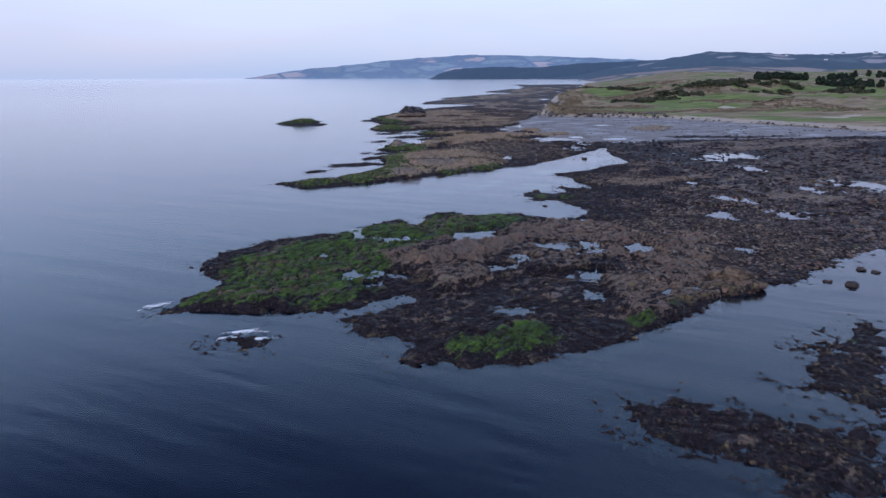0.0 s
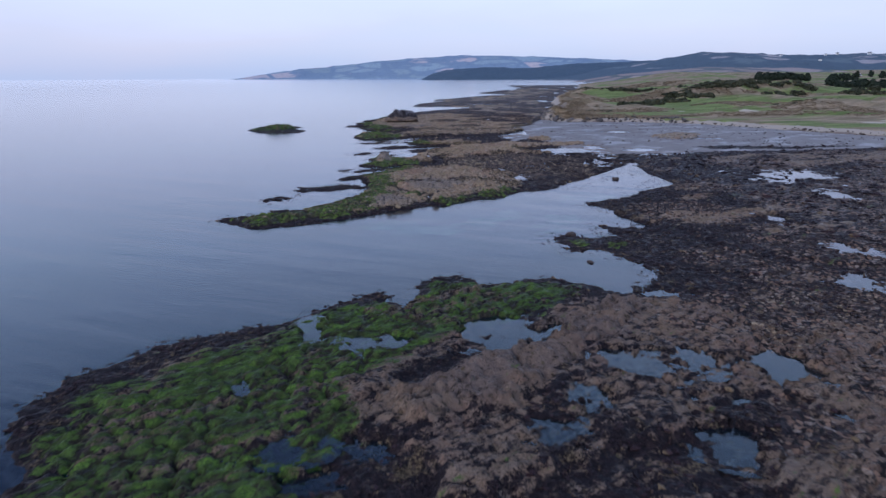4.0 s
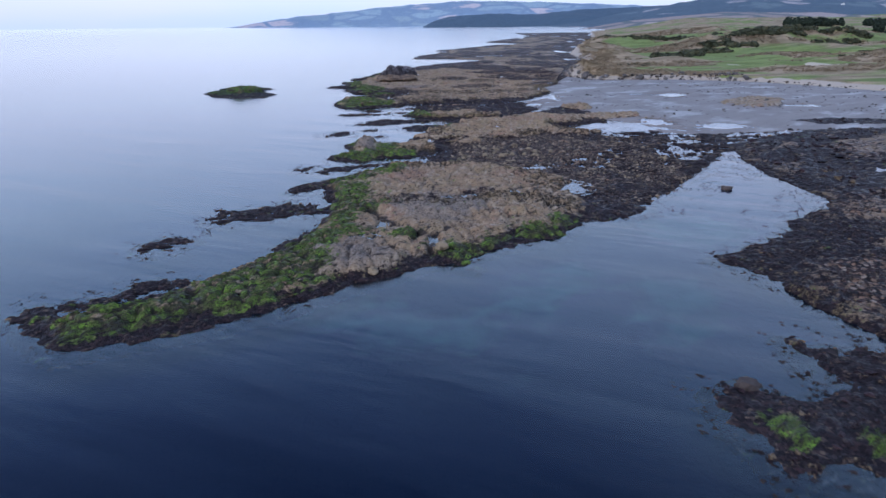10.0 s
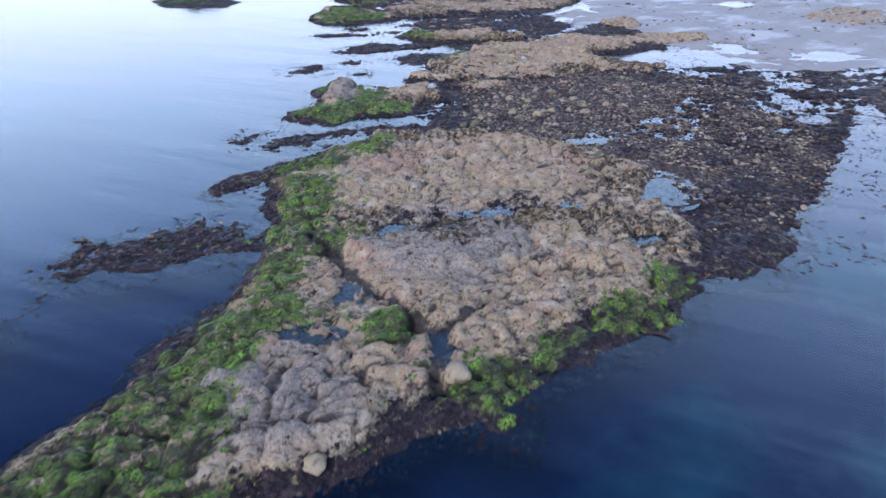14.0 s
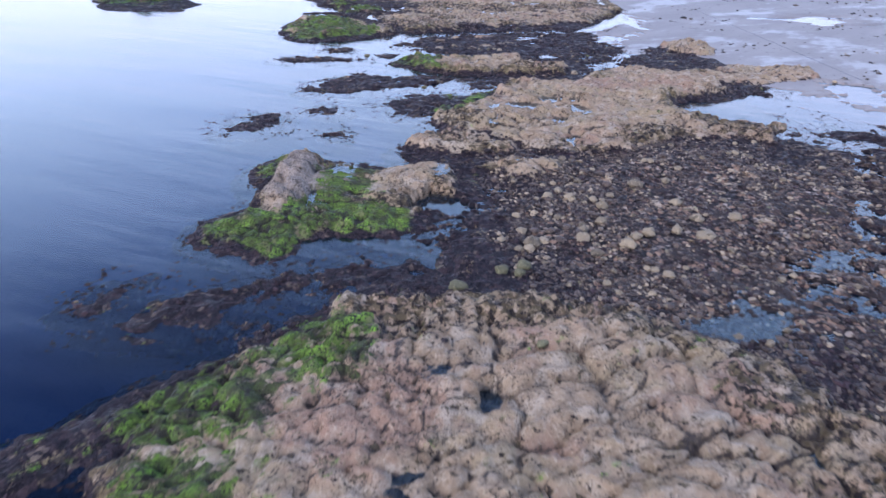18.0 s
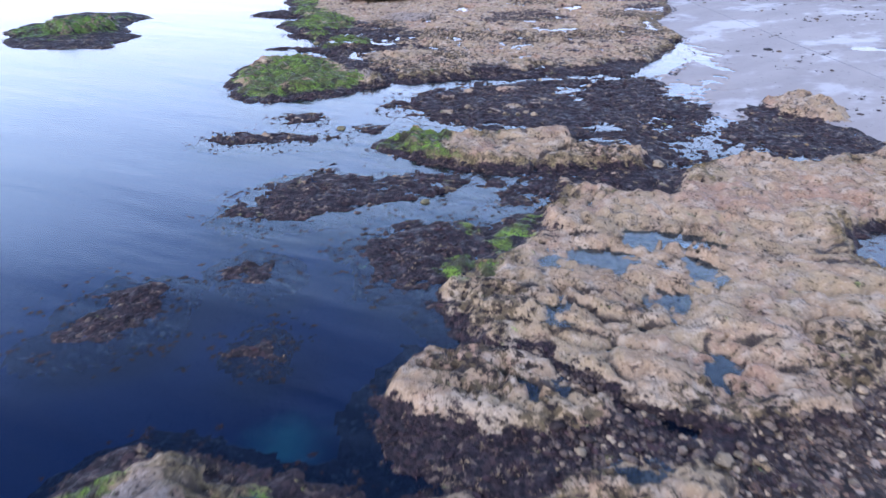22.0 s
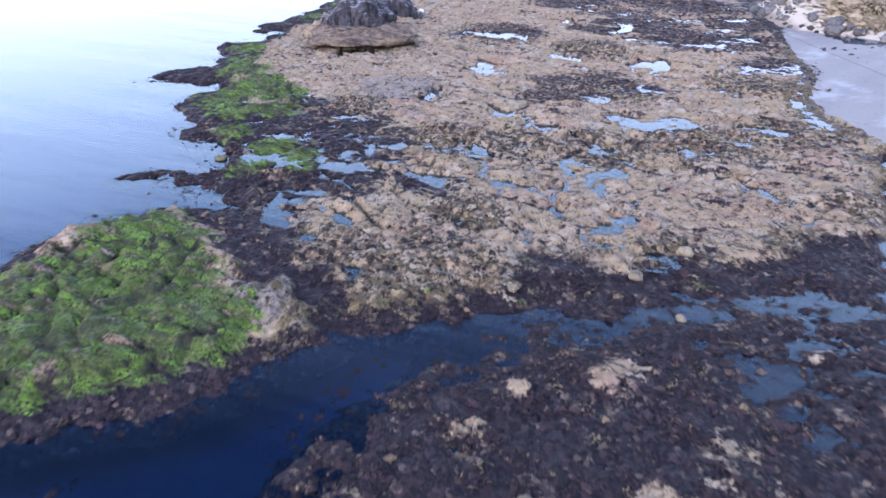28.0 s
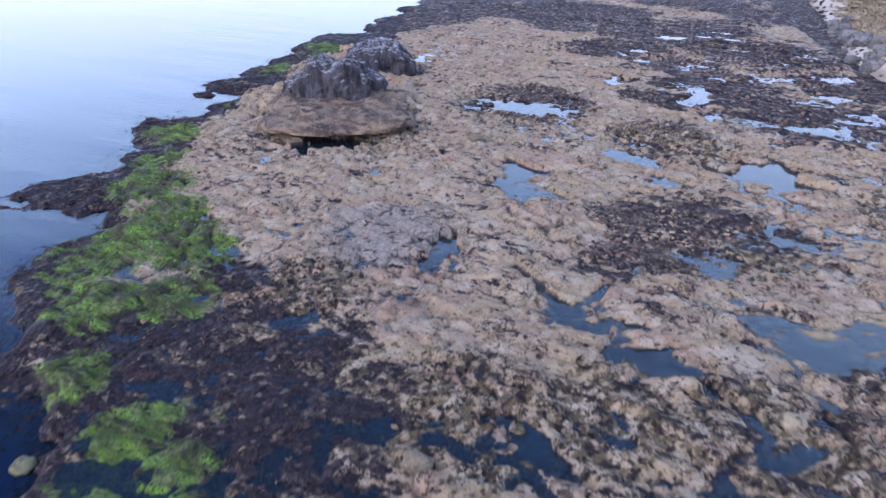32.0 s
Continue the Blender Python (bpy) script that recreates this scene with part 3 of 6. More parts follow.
land("far_shore", "rock_shore", 0.5,
     [(-24, 428), (-18.3, 426), (-5.9, 479.6), (29.1, 521.4), (19.4, 559), (-13, 549.7), (9.1, 689.3), (73.2, 810), (117.9, 836), (69.6, 916), (125, 1072), (172, 1213), (184, 1490),
      (345, 1500), (240, 1063), (195, 906), (155, 760), (110, 600), (97, 480), (75, 430), (64, 395), (0, 420)])
land("beach", "sand_beach", 0.22,
     [(31, 300), (39, 310), (43, 319), (45, 331), (42.8, 338), (43, 346), (54, 360), (58, 394), (66, 396), (70, 378), (90, 378), (112, 374), (132, 362), (144, 345), (168, 306), (200, 262),
      (200, 235), (118, 240), (92, 243), (68, 240), (60, 238), (50, 246), (41, 262), (36, 280), (30, 291)])
land("beach_weed", "weed_flat", 0.3, [(86, 258), (102, 264), (126, 257), (150, 262), (150, 250), (117, 246), (94, 249)])
land("beach_rock", "rock_shore", 0.35, [(88, 297), (107, 312), (115, 300), (104, 277), (91, 275), (84, 281)])
land("weed_w", "weed_flat", 0.11,
     [(8, 302.2), (5.6, 299.8), (2.7, 298.8), (-0.2, 297.4), (-0.2, 296.4), (-3.2, 293.9), (-5.2, 291.2), (-6.3, 289.2), (-6.4, 288.5), (19.1, 288.5), (27.8, 302.8), (19, 304), (11.2, 301.6)])
land("weed_e", "weed_flat", 0.17, [(22, 266), (30, 272), (43, 267), (48, 262), (53, 274), (49, 288), (42, 297), (38, 293), (33, 284)])
land("weed_r", "weed_flat", 0.16, [(19.5, 193), (24, 184), (30, 182), (36.3, 190.5), (43, 198.6), (53, 212), (57, 222), (60, 236), (53, 244), (47, 247), (40, 243), (34, 238), (28, 215)])
land("weed_d", "weed_flat", 0.16, [(2.5, 265.5), (6, 267.6), (12, 268.6), (23, 268.8), (27, 265), (21, 261.3), (11, 261.6), (6, 260.6)])
land("weed_j", "weed_flat", 0.15, [(48, 224), (56, 213), (62, 219), (70, 229), (74, 236), (64, 242), (54, 240)])
land("islet", "rock_islet", 0.8,
     [(-80.1, 332.8), (-80.3, 342.4), (-80.6, 355.1), (-77.4, 361.8), (-68.2, 361.8), (-61.7, 355.1), (-59.9, 342.4), (-55.7, 331.5), (-57.1, 325.8), (-63.4, 323.7), (-70.6, 325.9)])
land("sk_b1", "weed_skerry", 0.2,
     [(-29.1, 178.8), (-27.9, 183.2), (-23.2, 183.8), (-20.3, 187), (-17, 185.3), (-13.8, 183.3), (-14.4, 181.1), (-18.3, 180), (-20.9, 178.4), (-24.3, 178), (-26.3, 176.4)])
land("sk_b2", "weed_skerry", 0.2,
     [(-33, 168.6), (-31, 171.1), (-28.7, 171), (-29.1, 167.6), (-31.1, 166.9)])
land("sk_b3", "weed_skerry", 0.2,
     [(-35.6, 152.1), (-31.2, 153.4), (-27.3, 157.7), (-23.6, 157.1), (-26.3, 155), (-29.9, 151.8), (-32.9, 150.7)])
land("sk_c1", "weed_skerry", 0.2,
     [(-22.9, 208.1), (-22.4, 210.1), (-19.8, 211.3), (-19.6, 209.4), (-20.8, 208.1)])
land("sk_c2", "weed_skerry", 0.2,
     [(-20.1, 205.7), (-18.3, 208.1), (-16.1, 209.7), (-12.5, 211.4), (-8.9, 212.5), (-5.1, 214), (-1.8, 212.5), (-2.5, 210.3), (-7.9, 211), (-11.7, 209.7), (-13.3, 206.6), (-16.1, 205.7), (-18.2, 206)])
land("sk_c3", "weed_skerry", 0.2,
     [(-11.5, 205.4), (-10.5, 206.2), (-7.1, 206.2), (-4.1, 207.1), (-4.3, 205.3), (-7.6, 205.4), (-9.9, 204.8)])
land("k1", "weed_skerry", 0.2,
     [(-22.9, 242.2), (-23, 246), (-21.5, 249.3), (-17.7, 248.9), (-17.1, 245.3), (-19.8, 242.2)])
land("k2", "weed_skerry", 0.2,
     [(-14.9, 250.4), (-12.5, 252.1), (-10.1, 250.6), (-12, 248.8)])
land("k3", "weed_skerry", 0.2,
     [(-11.9, 241.5), (-10.1, 243.3), (-9.6, 241.3)])
land("k4", "weed_skerry", 0.2,
     [(-17.8, 258.8), (-15.7, 263.5), (-11.1, 267.8), (-1.7, 266.7), (2.2, 264.6), (-1.6, 262.3), (-7.1, 259.6), (-13.4, 257.5)])
land("k5", "weed_skerry", 0.2,
     [(-6.7, 254.5), (-3.9, 256.1), (2, 258.7), (4.9, 256.1), (3.4, 249.9), (-0.4, 247.8), (-4.1, 249.2)])
land("k6", "weed_skerry", 0.2,
     [(-24.5, 276.6), (-22.8, 278.8), (-19.3, 279.8), (-16.9, 279.7), (-13.2, 279.2), (-10.2, 278.4), (-10.8, 277.5), (-14.6, 277.2), (-17.2, 276.1), (-21.7, 276.2)])
land("k7", "weed_skerry", 0.2,
     [(-18.3, 285), (-17.2, 286.4), (-13.9, 285.8), (-13.9, 283.9), (-16.1, 282.5)])
land("k8", "weed_skerry", 0.2,
     [(-9.1, 279.5), (-8.4, 281.5), (-5.5, 281.5), (-4.9, 279.4), (-6.4, 278.4)])
land("k9", "weed_skerry", 0.2,
     [(-20.3, 57.8), (-19.5, 59.8), (-16, 59), (-15.1, 57.6), (-17, 56.8)])
land("k10", "weed_skerry", 0.2,
     [(-20.7, 246.6), (-20.9, 249.2), (-18, 249.6), (-17.3, 248.7), (-18.5, 246.2)])
land("k11", "weed_skerry", 0.2,
     [(-15, 250.8), (-13.3, 252.3), (-10.5, 252), (-10.8, 250.5), (-13, 249.5)])

rock("a1", 0.7,
     [(-9.4, 83.2), (-4.3, 88.3), (0.2, 86.2), (6.4, 93.9), (16.2, 106), (23.5, 106.3), (30.3, 102.6), (34.8, 94.9), (40.5, 99.5), (45.4, 92.2), (37.9, 81.4), (36.8, 75.5), (40.5, 72.8), (32.1, 67.5), (22.6, 61.6), (19.8, 65.1), (22.2, 78.9), (13.2, 76.4), (2.1, 70.8), (-2.1, 78.4), (-6.6, 78.6)])
rock("a2", 0.35,
     [(-27.5, 66.8), (-23.6, 74), (-18.4, 83.6), (-10.8, 77.4), (-5.8, 71), (-10.2, 68.1), (-16.1, 66.4), (-22.4, 65.2)])
rock("a3", 1.1, [(-6, 83.6), (0.1, 86.3), (8.6, 93.6), (20.3, 106.4), (24, 104), (22.9, 101.5), (14.5, 91.5), (6.2, 82.2), (0.1, 79.6)])
rock("b1", 0.9,
     [(-12.5, 164.9), (-9.9, 167.9), (-4.5, 169.4), (-0.5, 166.6), (-0.1, 164.3), (-2.6, 160.4), (-5.4, 158.7), (-6.6, 157.7), (-11, 157.3), (-13.2, 159.1)])
rock("b2", 0.9,
     [(-5.5, 208.2), (2.1, 208.9), (9.8, 208.9), (14.3, 203.5), (22, 196.7), (20.3, 190.6), (17.4, 186.9), (18.2, 183.2), (16.4, 178.5), (14.4, 175.1), (6.2, 174.5), (-1.2, 174.5), (-6.9, 178.6), (-5.4, 183.3), (-4.5, 185.8), (-6.8, 188.2), (-8.2, 192.1), (-8.4, 197.7), (-7.2, 201.5)])
rock("c", 1.3,
     [(-14.3, 221.7), (-14.7, 226), (-14.7, 232.1), (-12.7, 233.7), (-9.9, 232.1), (-9.8, 229.2), (-11.1, 225.4), (-11.3, 222.1), (-12.5, 220.9)])
rock("c2", 0.6,
     [(-7.1, 223.6), (-4.7, 227.1), (-2.7, 229.8), (1.1, 230.5), (1.8, 229), (0.2, 225.8), (-1.8, 225.3), (-2.7, 222.5), (-4.8, 221.1)])
rock("d1", 0.8,
     [(0.6, 247.1), (3.4, 251.3), (7.6, 254.4), (8.2, 259.6), (11.9, 263.5), (19.6, 260.5), (24.2, 267.8), (30.5, 270.2), (41.1, 264.5), (38.3, 257.7), (32.3, 255.1), (29.4, 251.2), (32.2, 245.7), (40.1, 244.4), (36.2, 238.3), (28.8, 238.9), (22.4, 237.9), (19.6, 235.1), (14.9, 235.2), (10, 236.6), (6.1, 240.6), (1.6, 244)])
rock("d2", 0.7,
     [(-2.7, 238.6), (-1.3, 240.7), (2.4, 241.7), (6, 240.1), (8.9, 236.6), (8.4, 234.8), (4.6, 234.8), (-0.4, 235.8), (-2.6, 237.2)])
rock("d3", 0.5,
     [(3.1, 231.2), (7.2, 232.7), (13.3, 232.6), (11.9, 230.4), (9.5, 228.3), (6.8, 227.6), (4.9, 229.7)])
rock("e", 0.8,
     [(-4.6, 275.7), (-2.4, 277.4), (4.5, 278), (11, 279.3), (14.1, 277.7), (13.2, 273.6), (17.3, 273.2), (21.6, 271.3), (19.8, 268.4), (15.2, 268.1), (10.2, 268), (4.5, 268.8), (0.4, 270), (-1.9, 272.2)])
rock("f", 0.8,
     [(-14.2, 301), (-12.8, 305.3), (-15.4, 309), (-10.6, 305.3), (-6, 301.6), (-6, 299.4), (-8.9, 298.4), (-11, 298.9)])
rock("g", 0.45,
     [(-16, 313), (-15, 320), (-19, 329), (-23, 339), (-26, 350), (-29, 364), (-28, 380), (-23, 402), (-6, 434), (16, 462), (46, 470), (72, 440), (64, 408), (58, 384), (54, 362),
      (44, 341), (44.8, 330.5), (33.2, 311.5), (20.4, 307.5), (12.4, 306), (4.7, 303.4), (-4.8, 300.4), (-7.8, 306)])
rock("b0", 0.5,
     [(-34, 148.5), (-27, 151), (-22, 156), (-17, 162), (-13.5, 170), (-12.5, 180), (-13, 190), (-16, 195), (-8, 204), (0, 209), (12, 208), (20, 200), (24, 190), (21, 180), (17, 174), (8, 168),
      (2, 163.5), (-4, 160.5), (-9, 156), (-14, 151.5), (-20, 148.5), (-26, 146), (-31, 145.5)])
rock("f0", 0.55, [(-27, 300), (-27, 310), (-20, 315), (-13, 310), (-8, 303), (-8, 300), (-13, 296.5), (-20, 293.5), (-25, 296)])
rock("c0", 0.4, [(-17, 219), (-14, 223), (-15, 230), (-12, 233), (-2, 230), (2, 228), (0, 222), (-5, 219), (-12, 217)])
rock("a0", 0.35, [(-27, 68), (-23, 75), (-26, 84), (-20, 95), (-8, 104), (4, 112), (14, 111), (8, 98), (-2, 88), (-8, 76), (-12, 69), (-20, 67.5)])
rock("m1", 0.45, [(34, 152), (44, 164), (60, 178), (70, 160), (90, 172), (120, 165), (110, 125), (60, 115), (44, 124), (40, 140)])
rock("m2", 0.4, [(64, 215), (80, 232), (130, 238), (180, 240), (160, 215), (110, 208), (80, 205)])
rock("h1", 0.5, [(36, 268), (46, 274), (58, 272), (56, 266), (44, 262)])
rock("h2", 0.5, [(88, 292), (106, 306), (112, 298), (103, 281), (92, 279)])
rock("i", 1.5, [(-72, 338), (-70, 347), (-65, 349), (-62, 343), (-63, 337), (-68, 334)])
rock("h3", 0.7, [(40, 284), (46, 281), (50, 286), (46, 292), (41, 290)])
rock("shelf", 1.0, [(-22, 378), (-24, 402), (-16, 416), (-8, 410), (-5, 392), (-4.5, 378), (-8, 374.5), (-15, 374)])
rock("fs1", 0.6, [(0, 425), (20, 480), (40, 530), (10, 570), (0, 610), (25, 690), (90, 800), (120, 850), (95, 915), (150, 1070), (190, 1200), (215, 1060), (170, 900), (120, 740), (98, 600), (85, 480), (60, 430)])

# Pools: middle, half widths.
POOLS = []


def pools(key, some):
    POOLS.extend((key, *p) for p in some)


pools("a", [(-11.5, 97.7, 1.3, 2.4), (8.2, 97.7, 4.3, 4.1), (12.5, 83.6, 1.5, 2.1), (8.9, 78.5, 1.8, 1.6), (18.1, 89.3, 2.6, 2.9), (23.0, 89.6, 1.5, 2.5), (30.0, 89.1, 2.4, 3.1), (20.5, 77.9, 2.3, 2.5), (-9.8, 77.2, 2.3, 1.4), (-8.0, 74.2, 1.9, 1.2), (-4.1, 77.5, 1.2, 1.2), (-14.6, 86.4, 1.1, 1.3), (-6.7, 94.1, 1.4, 2.0), (-3.3, 94.8, 1.4, 1.1), (9.5, 64.5, 2.0, 1.2), (44.7, 87.6, 1.4, 1.5), (18.4, 69.2, 1.0, 1.3)])
pools("b", [(-5.7, 185.3, 1.4, 1.1), (6.0, 185.3, 2.5, 0.8), (11.5, 185.3, 1.2, 0.6), (21.5, 190.4, 2.3, 2.9), (17.2, 179.9, 1.9, 1.0), (19.0, 205.8, 2.8, 2.2), (0.5, 200.7, 0.7, 0.7), (2.8, 198.9, 0.8, 0.7), (-3.2, 182.2, 1.4, 1.1), (-1.5, 194.1, 0.7, 0.8), (-7.8, 168.3, 1.7, 0.7), (-5.2, 173.2, 0.9, 1.6), (1.0, 166.8, 0.8, 1.2)])
pools("c", [(1.4, 223.7, 3.1, 1.6), (-9.9, 223.8, 0.6, 1.6), (-8.1, 229.0, 0.8, 1.0), (0.3, 228.3, 0.7, 0.8)])
pools("d", [(16.5, 252.9, 2.9, 1.8), (10.9, 250.3, 2.4, 1.6), (17.0, 249.0, 1.3, 1.7), (14.2, 245.0, 0.9, 1.5), (15.3, 238.9, 1.2, 1.2), (7.0, 243.5, 0.9, 0.9), (8.5, 231.5, 0.9, 0.6), (5.2, 237.6, 0.8, 0.7), (18.5, 280.3, 2.0, 1.0), (16.9, 276.2, 1.8, 0.8)])
pools("g", [(1.6, 328.6, 2.0, 1.1), (-3.6, 322.2, 1.3, 1.3), (12.2, 310.7, 1.2, 1.5), (14.8, 307.5, 1.0, 1.0), (-5.1, 305.8, 0.7, 0.9), (-7.2, 313.1, 0.9, 1.1), (9.9, 315.4, 0.5, 1.4), (14.5, 312.9, 1.2, 0.9), (-1.4, 411.0, 1.7, 4.6), (7.5, 360.0, 2.1, 5.0), (18.3, 366.9, 2.9, 2.7), (30.6, 362.5, 4.1, 3.4), (10.9, 385.1, 5.0, 5.0), (23.2, 399.8, 1.4, 3.8), (33.0, 390.1, 2.4, 3.7), (38.8, 361.5, 1.1, 1.3), (-9.0, 338.6, 1.5, 1.2), (-2.5, 329.5, 1.2, 0.8), (9.5, 340.3, 2.3, 1.4), (11.5, 334.7, 1.4, 1.6)])
pools("g", [(22.3, 336.1, 2.1, 1.2), (-18.1, 364.2, 1.5, 0.9), (-0.1, 346.7, 1.1, 1.5), (20.9, 338.6, 1.2, 0.7), (15.2, 328.0, 1.3, 0.9), (3.6, 328.0, 1.1, 1.2), (9.0, 328.7, 0.8, 1.3)])
pools("m", [(90, 192, 10, 9), (97, 136, 7, 10), (52, 111.2, 2.5, 2.8), (63.3, 110, 3.3, 2.7), (60.3, 123.3, 2.8, 3.5), (59.4, 144.5, 2.2, 3.8), (84.5, 164.6, 2.6, 4.3), (81.9, 133.6, 2, 4.5)])
pools("cave", [(-10.5, 369.4, 5.0, 3.0)])
# Films of sea water that lie on the sand.
FILMS = [(50, 252, 9, 10), (38, 250, 7, 4.5), (84, 318, 15, 6), (42, 318, 3, 12), (58, 258, 5, 5), (110, 285, 10, 4), (33, 297, 3, 3), (70, 250, 7, 5)]

GREENS = [(-69, 343, 13), (2.5, 249, 2), (4, 253.5, 2), (3.5, 257.5, 2.2), (1.5, 259.5, 1.5), (6.5, 258.5, 1.8), (-25, 70, 7), (-20, 77, 9), (-12, 80, 8), (-15, 89, 9), (-8, 97, 9), (0, 104, 8), (7, 109, 6), (-24, 85, 5), (9, 57.5, 4.5), (3, 56, 2), (22, 61, 2.5), (27, 65, 1.8),
          (-30, 147, 6), (-24, 149, 7), (-18, 153, 6), (-14, 160, 5.5), (-13, 168, 5), (-12, 176, 5), (-11, 184, 5), (-12, 192, 5), (-12, 199, 5), (-6, 203, 4),
          (14, 169, 4.5), (18, 174, 3), (4, 163, 4), (9, 166, 3.5), (-2, 169, 2.5), (-15, 218, 4.5), (-6, 220, 3.5), (-8, 229, 3), (-16, 231, 3), (-11, 216, 4), (2, 250, 2.5), (5, 257, 3.5)]
GREENS += [(-19, 347, 4), (-18, 341, 3.5), (-23, 354, 4), (-17, 324.5, 3.2), (-12, 324, 2.2), (-24, 347, 4), (-9, 221, 4), (-4, 219.5, 3), (-7, 226.5, 2.2), (-4, 276, 3.5), (0, 277, 2.5), (-22, 304, 8), (-21, 297, 6), (-22, 312, 5), (-13, 300, 4), (-28, 345, 6), (-25, 350, 6), (-23, 340, 4), (-21, 333, 3), (-27, 359, 5), (-31, 373, 5), (-29, 366, 4), (-30, 385, 4), (-28, 404, 6), (-22, 418, 6),
           (-21, 350, 4), (-16, 329, 3), (-13, 327, 2.5), (22, 131, 2.6), (28, 129, 2), (-74, 338, 9), (-64, 340, 8)]
# Swards of green weed on the outer reef.
SWARDS = [[(-28.3, 65.1), (-27.9, 67.9), (-23.7, 74.1), (-27.2, 78.7), (-27.7, 84.9), (-19.7, 92), (-12.1, 99.2), (-5.5, 104.7), (0.3, 112.9), (4.8, 114.5), (19.6, 110.9), (15, 103.8), (3.3, 97.1), (-3.9, 89.1), (-6.3, 85), (-4.1, 80.3), (-9.1, 76.5), (-5.7, 72), (-9.8, 67.2), (-15.8, 65.8), (-22, 65.4)],
          [(1.4, 54.3), (1.9, 58.1), (6.5, 61.4), (9.5, 62.8), (13.3, 61.2), (13, 56.9), (9.5, 54), (5.6, 53.5)],
          [(-36, 150), (-30, 148.5), (-24, 153), (-18.5, 161), (-15.5, 168), (-12, 166), (-12.5, 159), (-8, 156), (-14, 151), (-20, 147.2), (-28, 144.5), (-34, 146)],
          [(-12, 167), (-13, 176), (-9, 177), (-7, 172), (-4, 170.5), (0, 168), (0.5, 165.5), (-5, 169.5)],
          [(-16.5, 195.5), (-15, 198.5), (-11, 201.5), (-5.5, 205), (-5, 202), (-8, 199), (-12, 196)],
          [(-14.5, 190), (-11, 193), (-7, 190), (-5.5, 186.5), (-9, 185.5), (-5.5, 183), (-5.5, 179), (-10, 177), (-14.5, 181), (-14.5, 186)],
          [(-24.8, 297), (-25.8, 303), (-24.8, 310), (-20.5, 314), (-15.5, 311), (-12.8, 304), (-12, 297), (-15, 292.5), (-20, 292.5)],
          [(-18.5, 216.5), (-16.5, 221), (-12.5, 219.8), (-9.7, 222), (-10.4, 226), (-7, 230.5), (-4.2, 230), (-6, 225), (-3, 221.5), (-1.5, 219.5), (-9, 216)],
          [(-5.8, 273.5), (-3, 276.2), (2, 277.8), (1.5, 273.5), (3, 269), (0, 269.6), (-3.2, 271.6)]]
GREYS = [(-9.5, 303, 4), (-13, 226, 6), (-8, 163, 6), (2, 180, 8), (3, 86, 5), (9, 90, 5), (15, 97, 5), (20, 103, 4), (-5, 350, 7)]


# Patches of weed and gravel on the rock.
WEEDS = [(-14, 315, 5), (-17, 318, 5), (-12.5, 310, 3.5), (-11, 306, 2.5), (-14, 328, 8), (-5, 327, 4), (-18, 336, 6), (-9, 334, 5), (30, 420, 11), (42, 430, 14), (25, 440, 10), (37, 405, 9), (56, 395, 10), (48, 362, 6), (26, 348, 4), (-19, 322, 5), (-16, 333, 5), (-12, 338, 4), (-20, 330, 4), (-8, 321, 5), (-10, 331, 5), (-3, 330, 3), (-13, 326, 4), (-6, 326, 3.5), (15, 349, 6), (20, 353, 5), (10, 386, 9), (38, 395, 10), (45, 380, 13), (30, 388, 6), (54, 415, 15), (51, 437, 14), (40, 455, 10),
         (13, 74, 7), (5, 66, 7), (16, 70, 6), (25, 80, 5), (-4, 72, 5), (10, 82, 4), (2, 184, 3), (8, 187, 3), (-3, 185, 2.5), (-14, 345, 3), (8, 305, 4), (-12, 319, 4), (0, 319, 3)]


def blobs(some, x, y):
    v = np.zeros(x.shape)
    for cx, cy, r in some:
        v = np.maximum(v, 1 - smooth(0.45, 1.15, np.hypot(x - cx, y - cy) / r))
    return v


# How far in from the water the weed lies torn.
TORN = {"weed_r": 20.0, "weed_j": 12.0, "weed_w": 2.5, "weed_n": 4.0, "weed_e": 3.0, "weed_d": 2.0, "cobbles": 4.0}
# Beaches of brown stones: middle, radius.
SHINGLE = [(60, 128, 16), (88, 130, 24), (48, 150, 12), (76, 158, 18), (104, 168, 24), (92, 214, 18), (132, 226, 24), (62, 176, 9), (40, 122, 7), (120, 190, 20), (30, 100, 11), (40, 100, 12), (50, 100, 14), (60, 102, 14), (48, 88, 12), (58, 92, 12), (36, 88, 8), (40, 80, 7), (30, 80, 6), (72, 100, 14), (26, 74, 5), (34, 72, 5), (80, 112, 12), (62, 116, 10), (46, 112, 8),
           (22, 222, 16), (26, 212, 10), (30, 225, 9), (16, 212, 8), (12, 220, 7), (26, 196, 6), (16, 350, 6), (10, 386, 7), (40, 410, 12)]
# Rock mottled with small tufts of wrack: middle, radius.
MOTTLES = [(-8, 307, 8), (0, 306, 7), (8, 305, 5), (17, 307, 5), (26, 309, 5), (34, 315, 5), (2, 314, 5), (-15, 322, 9), (-9, 331, 9), (0, 330, 7), (8, 330, 6), (-17, 338, 8), (-10, 342, 6), (16, 328, 7), (26, 330, 8), (36, 332, 8), (20, 350, 10), (10, 385, 12), (24, 372, 9), (40, 352, 8),
           (-4, 183, 4.5), (2, 182, 4.5), (8, 184, 4), (14, 183, 4.5), (-2, 207, 5), (6, 208, 6), (14, 207, 6), (19, 200, 6), (20, 191, 6), (18, 181, 5), (-4, 220, 6), (3, 226, 4), (6, 233, 5), (14, 234, 5), (24, 238, 6), (34, 244, 7), (3, 245, 4), (2, 239, 4), (16, 272, 5)]
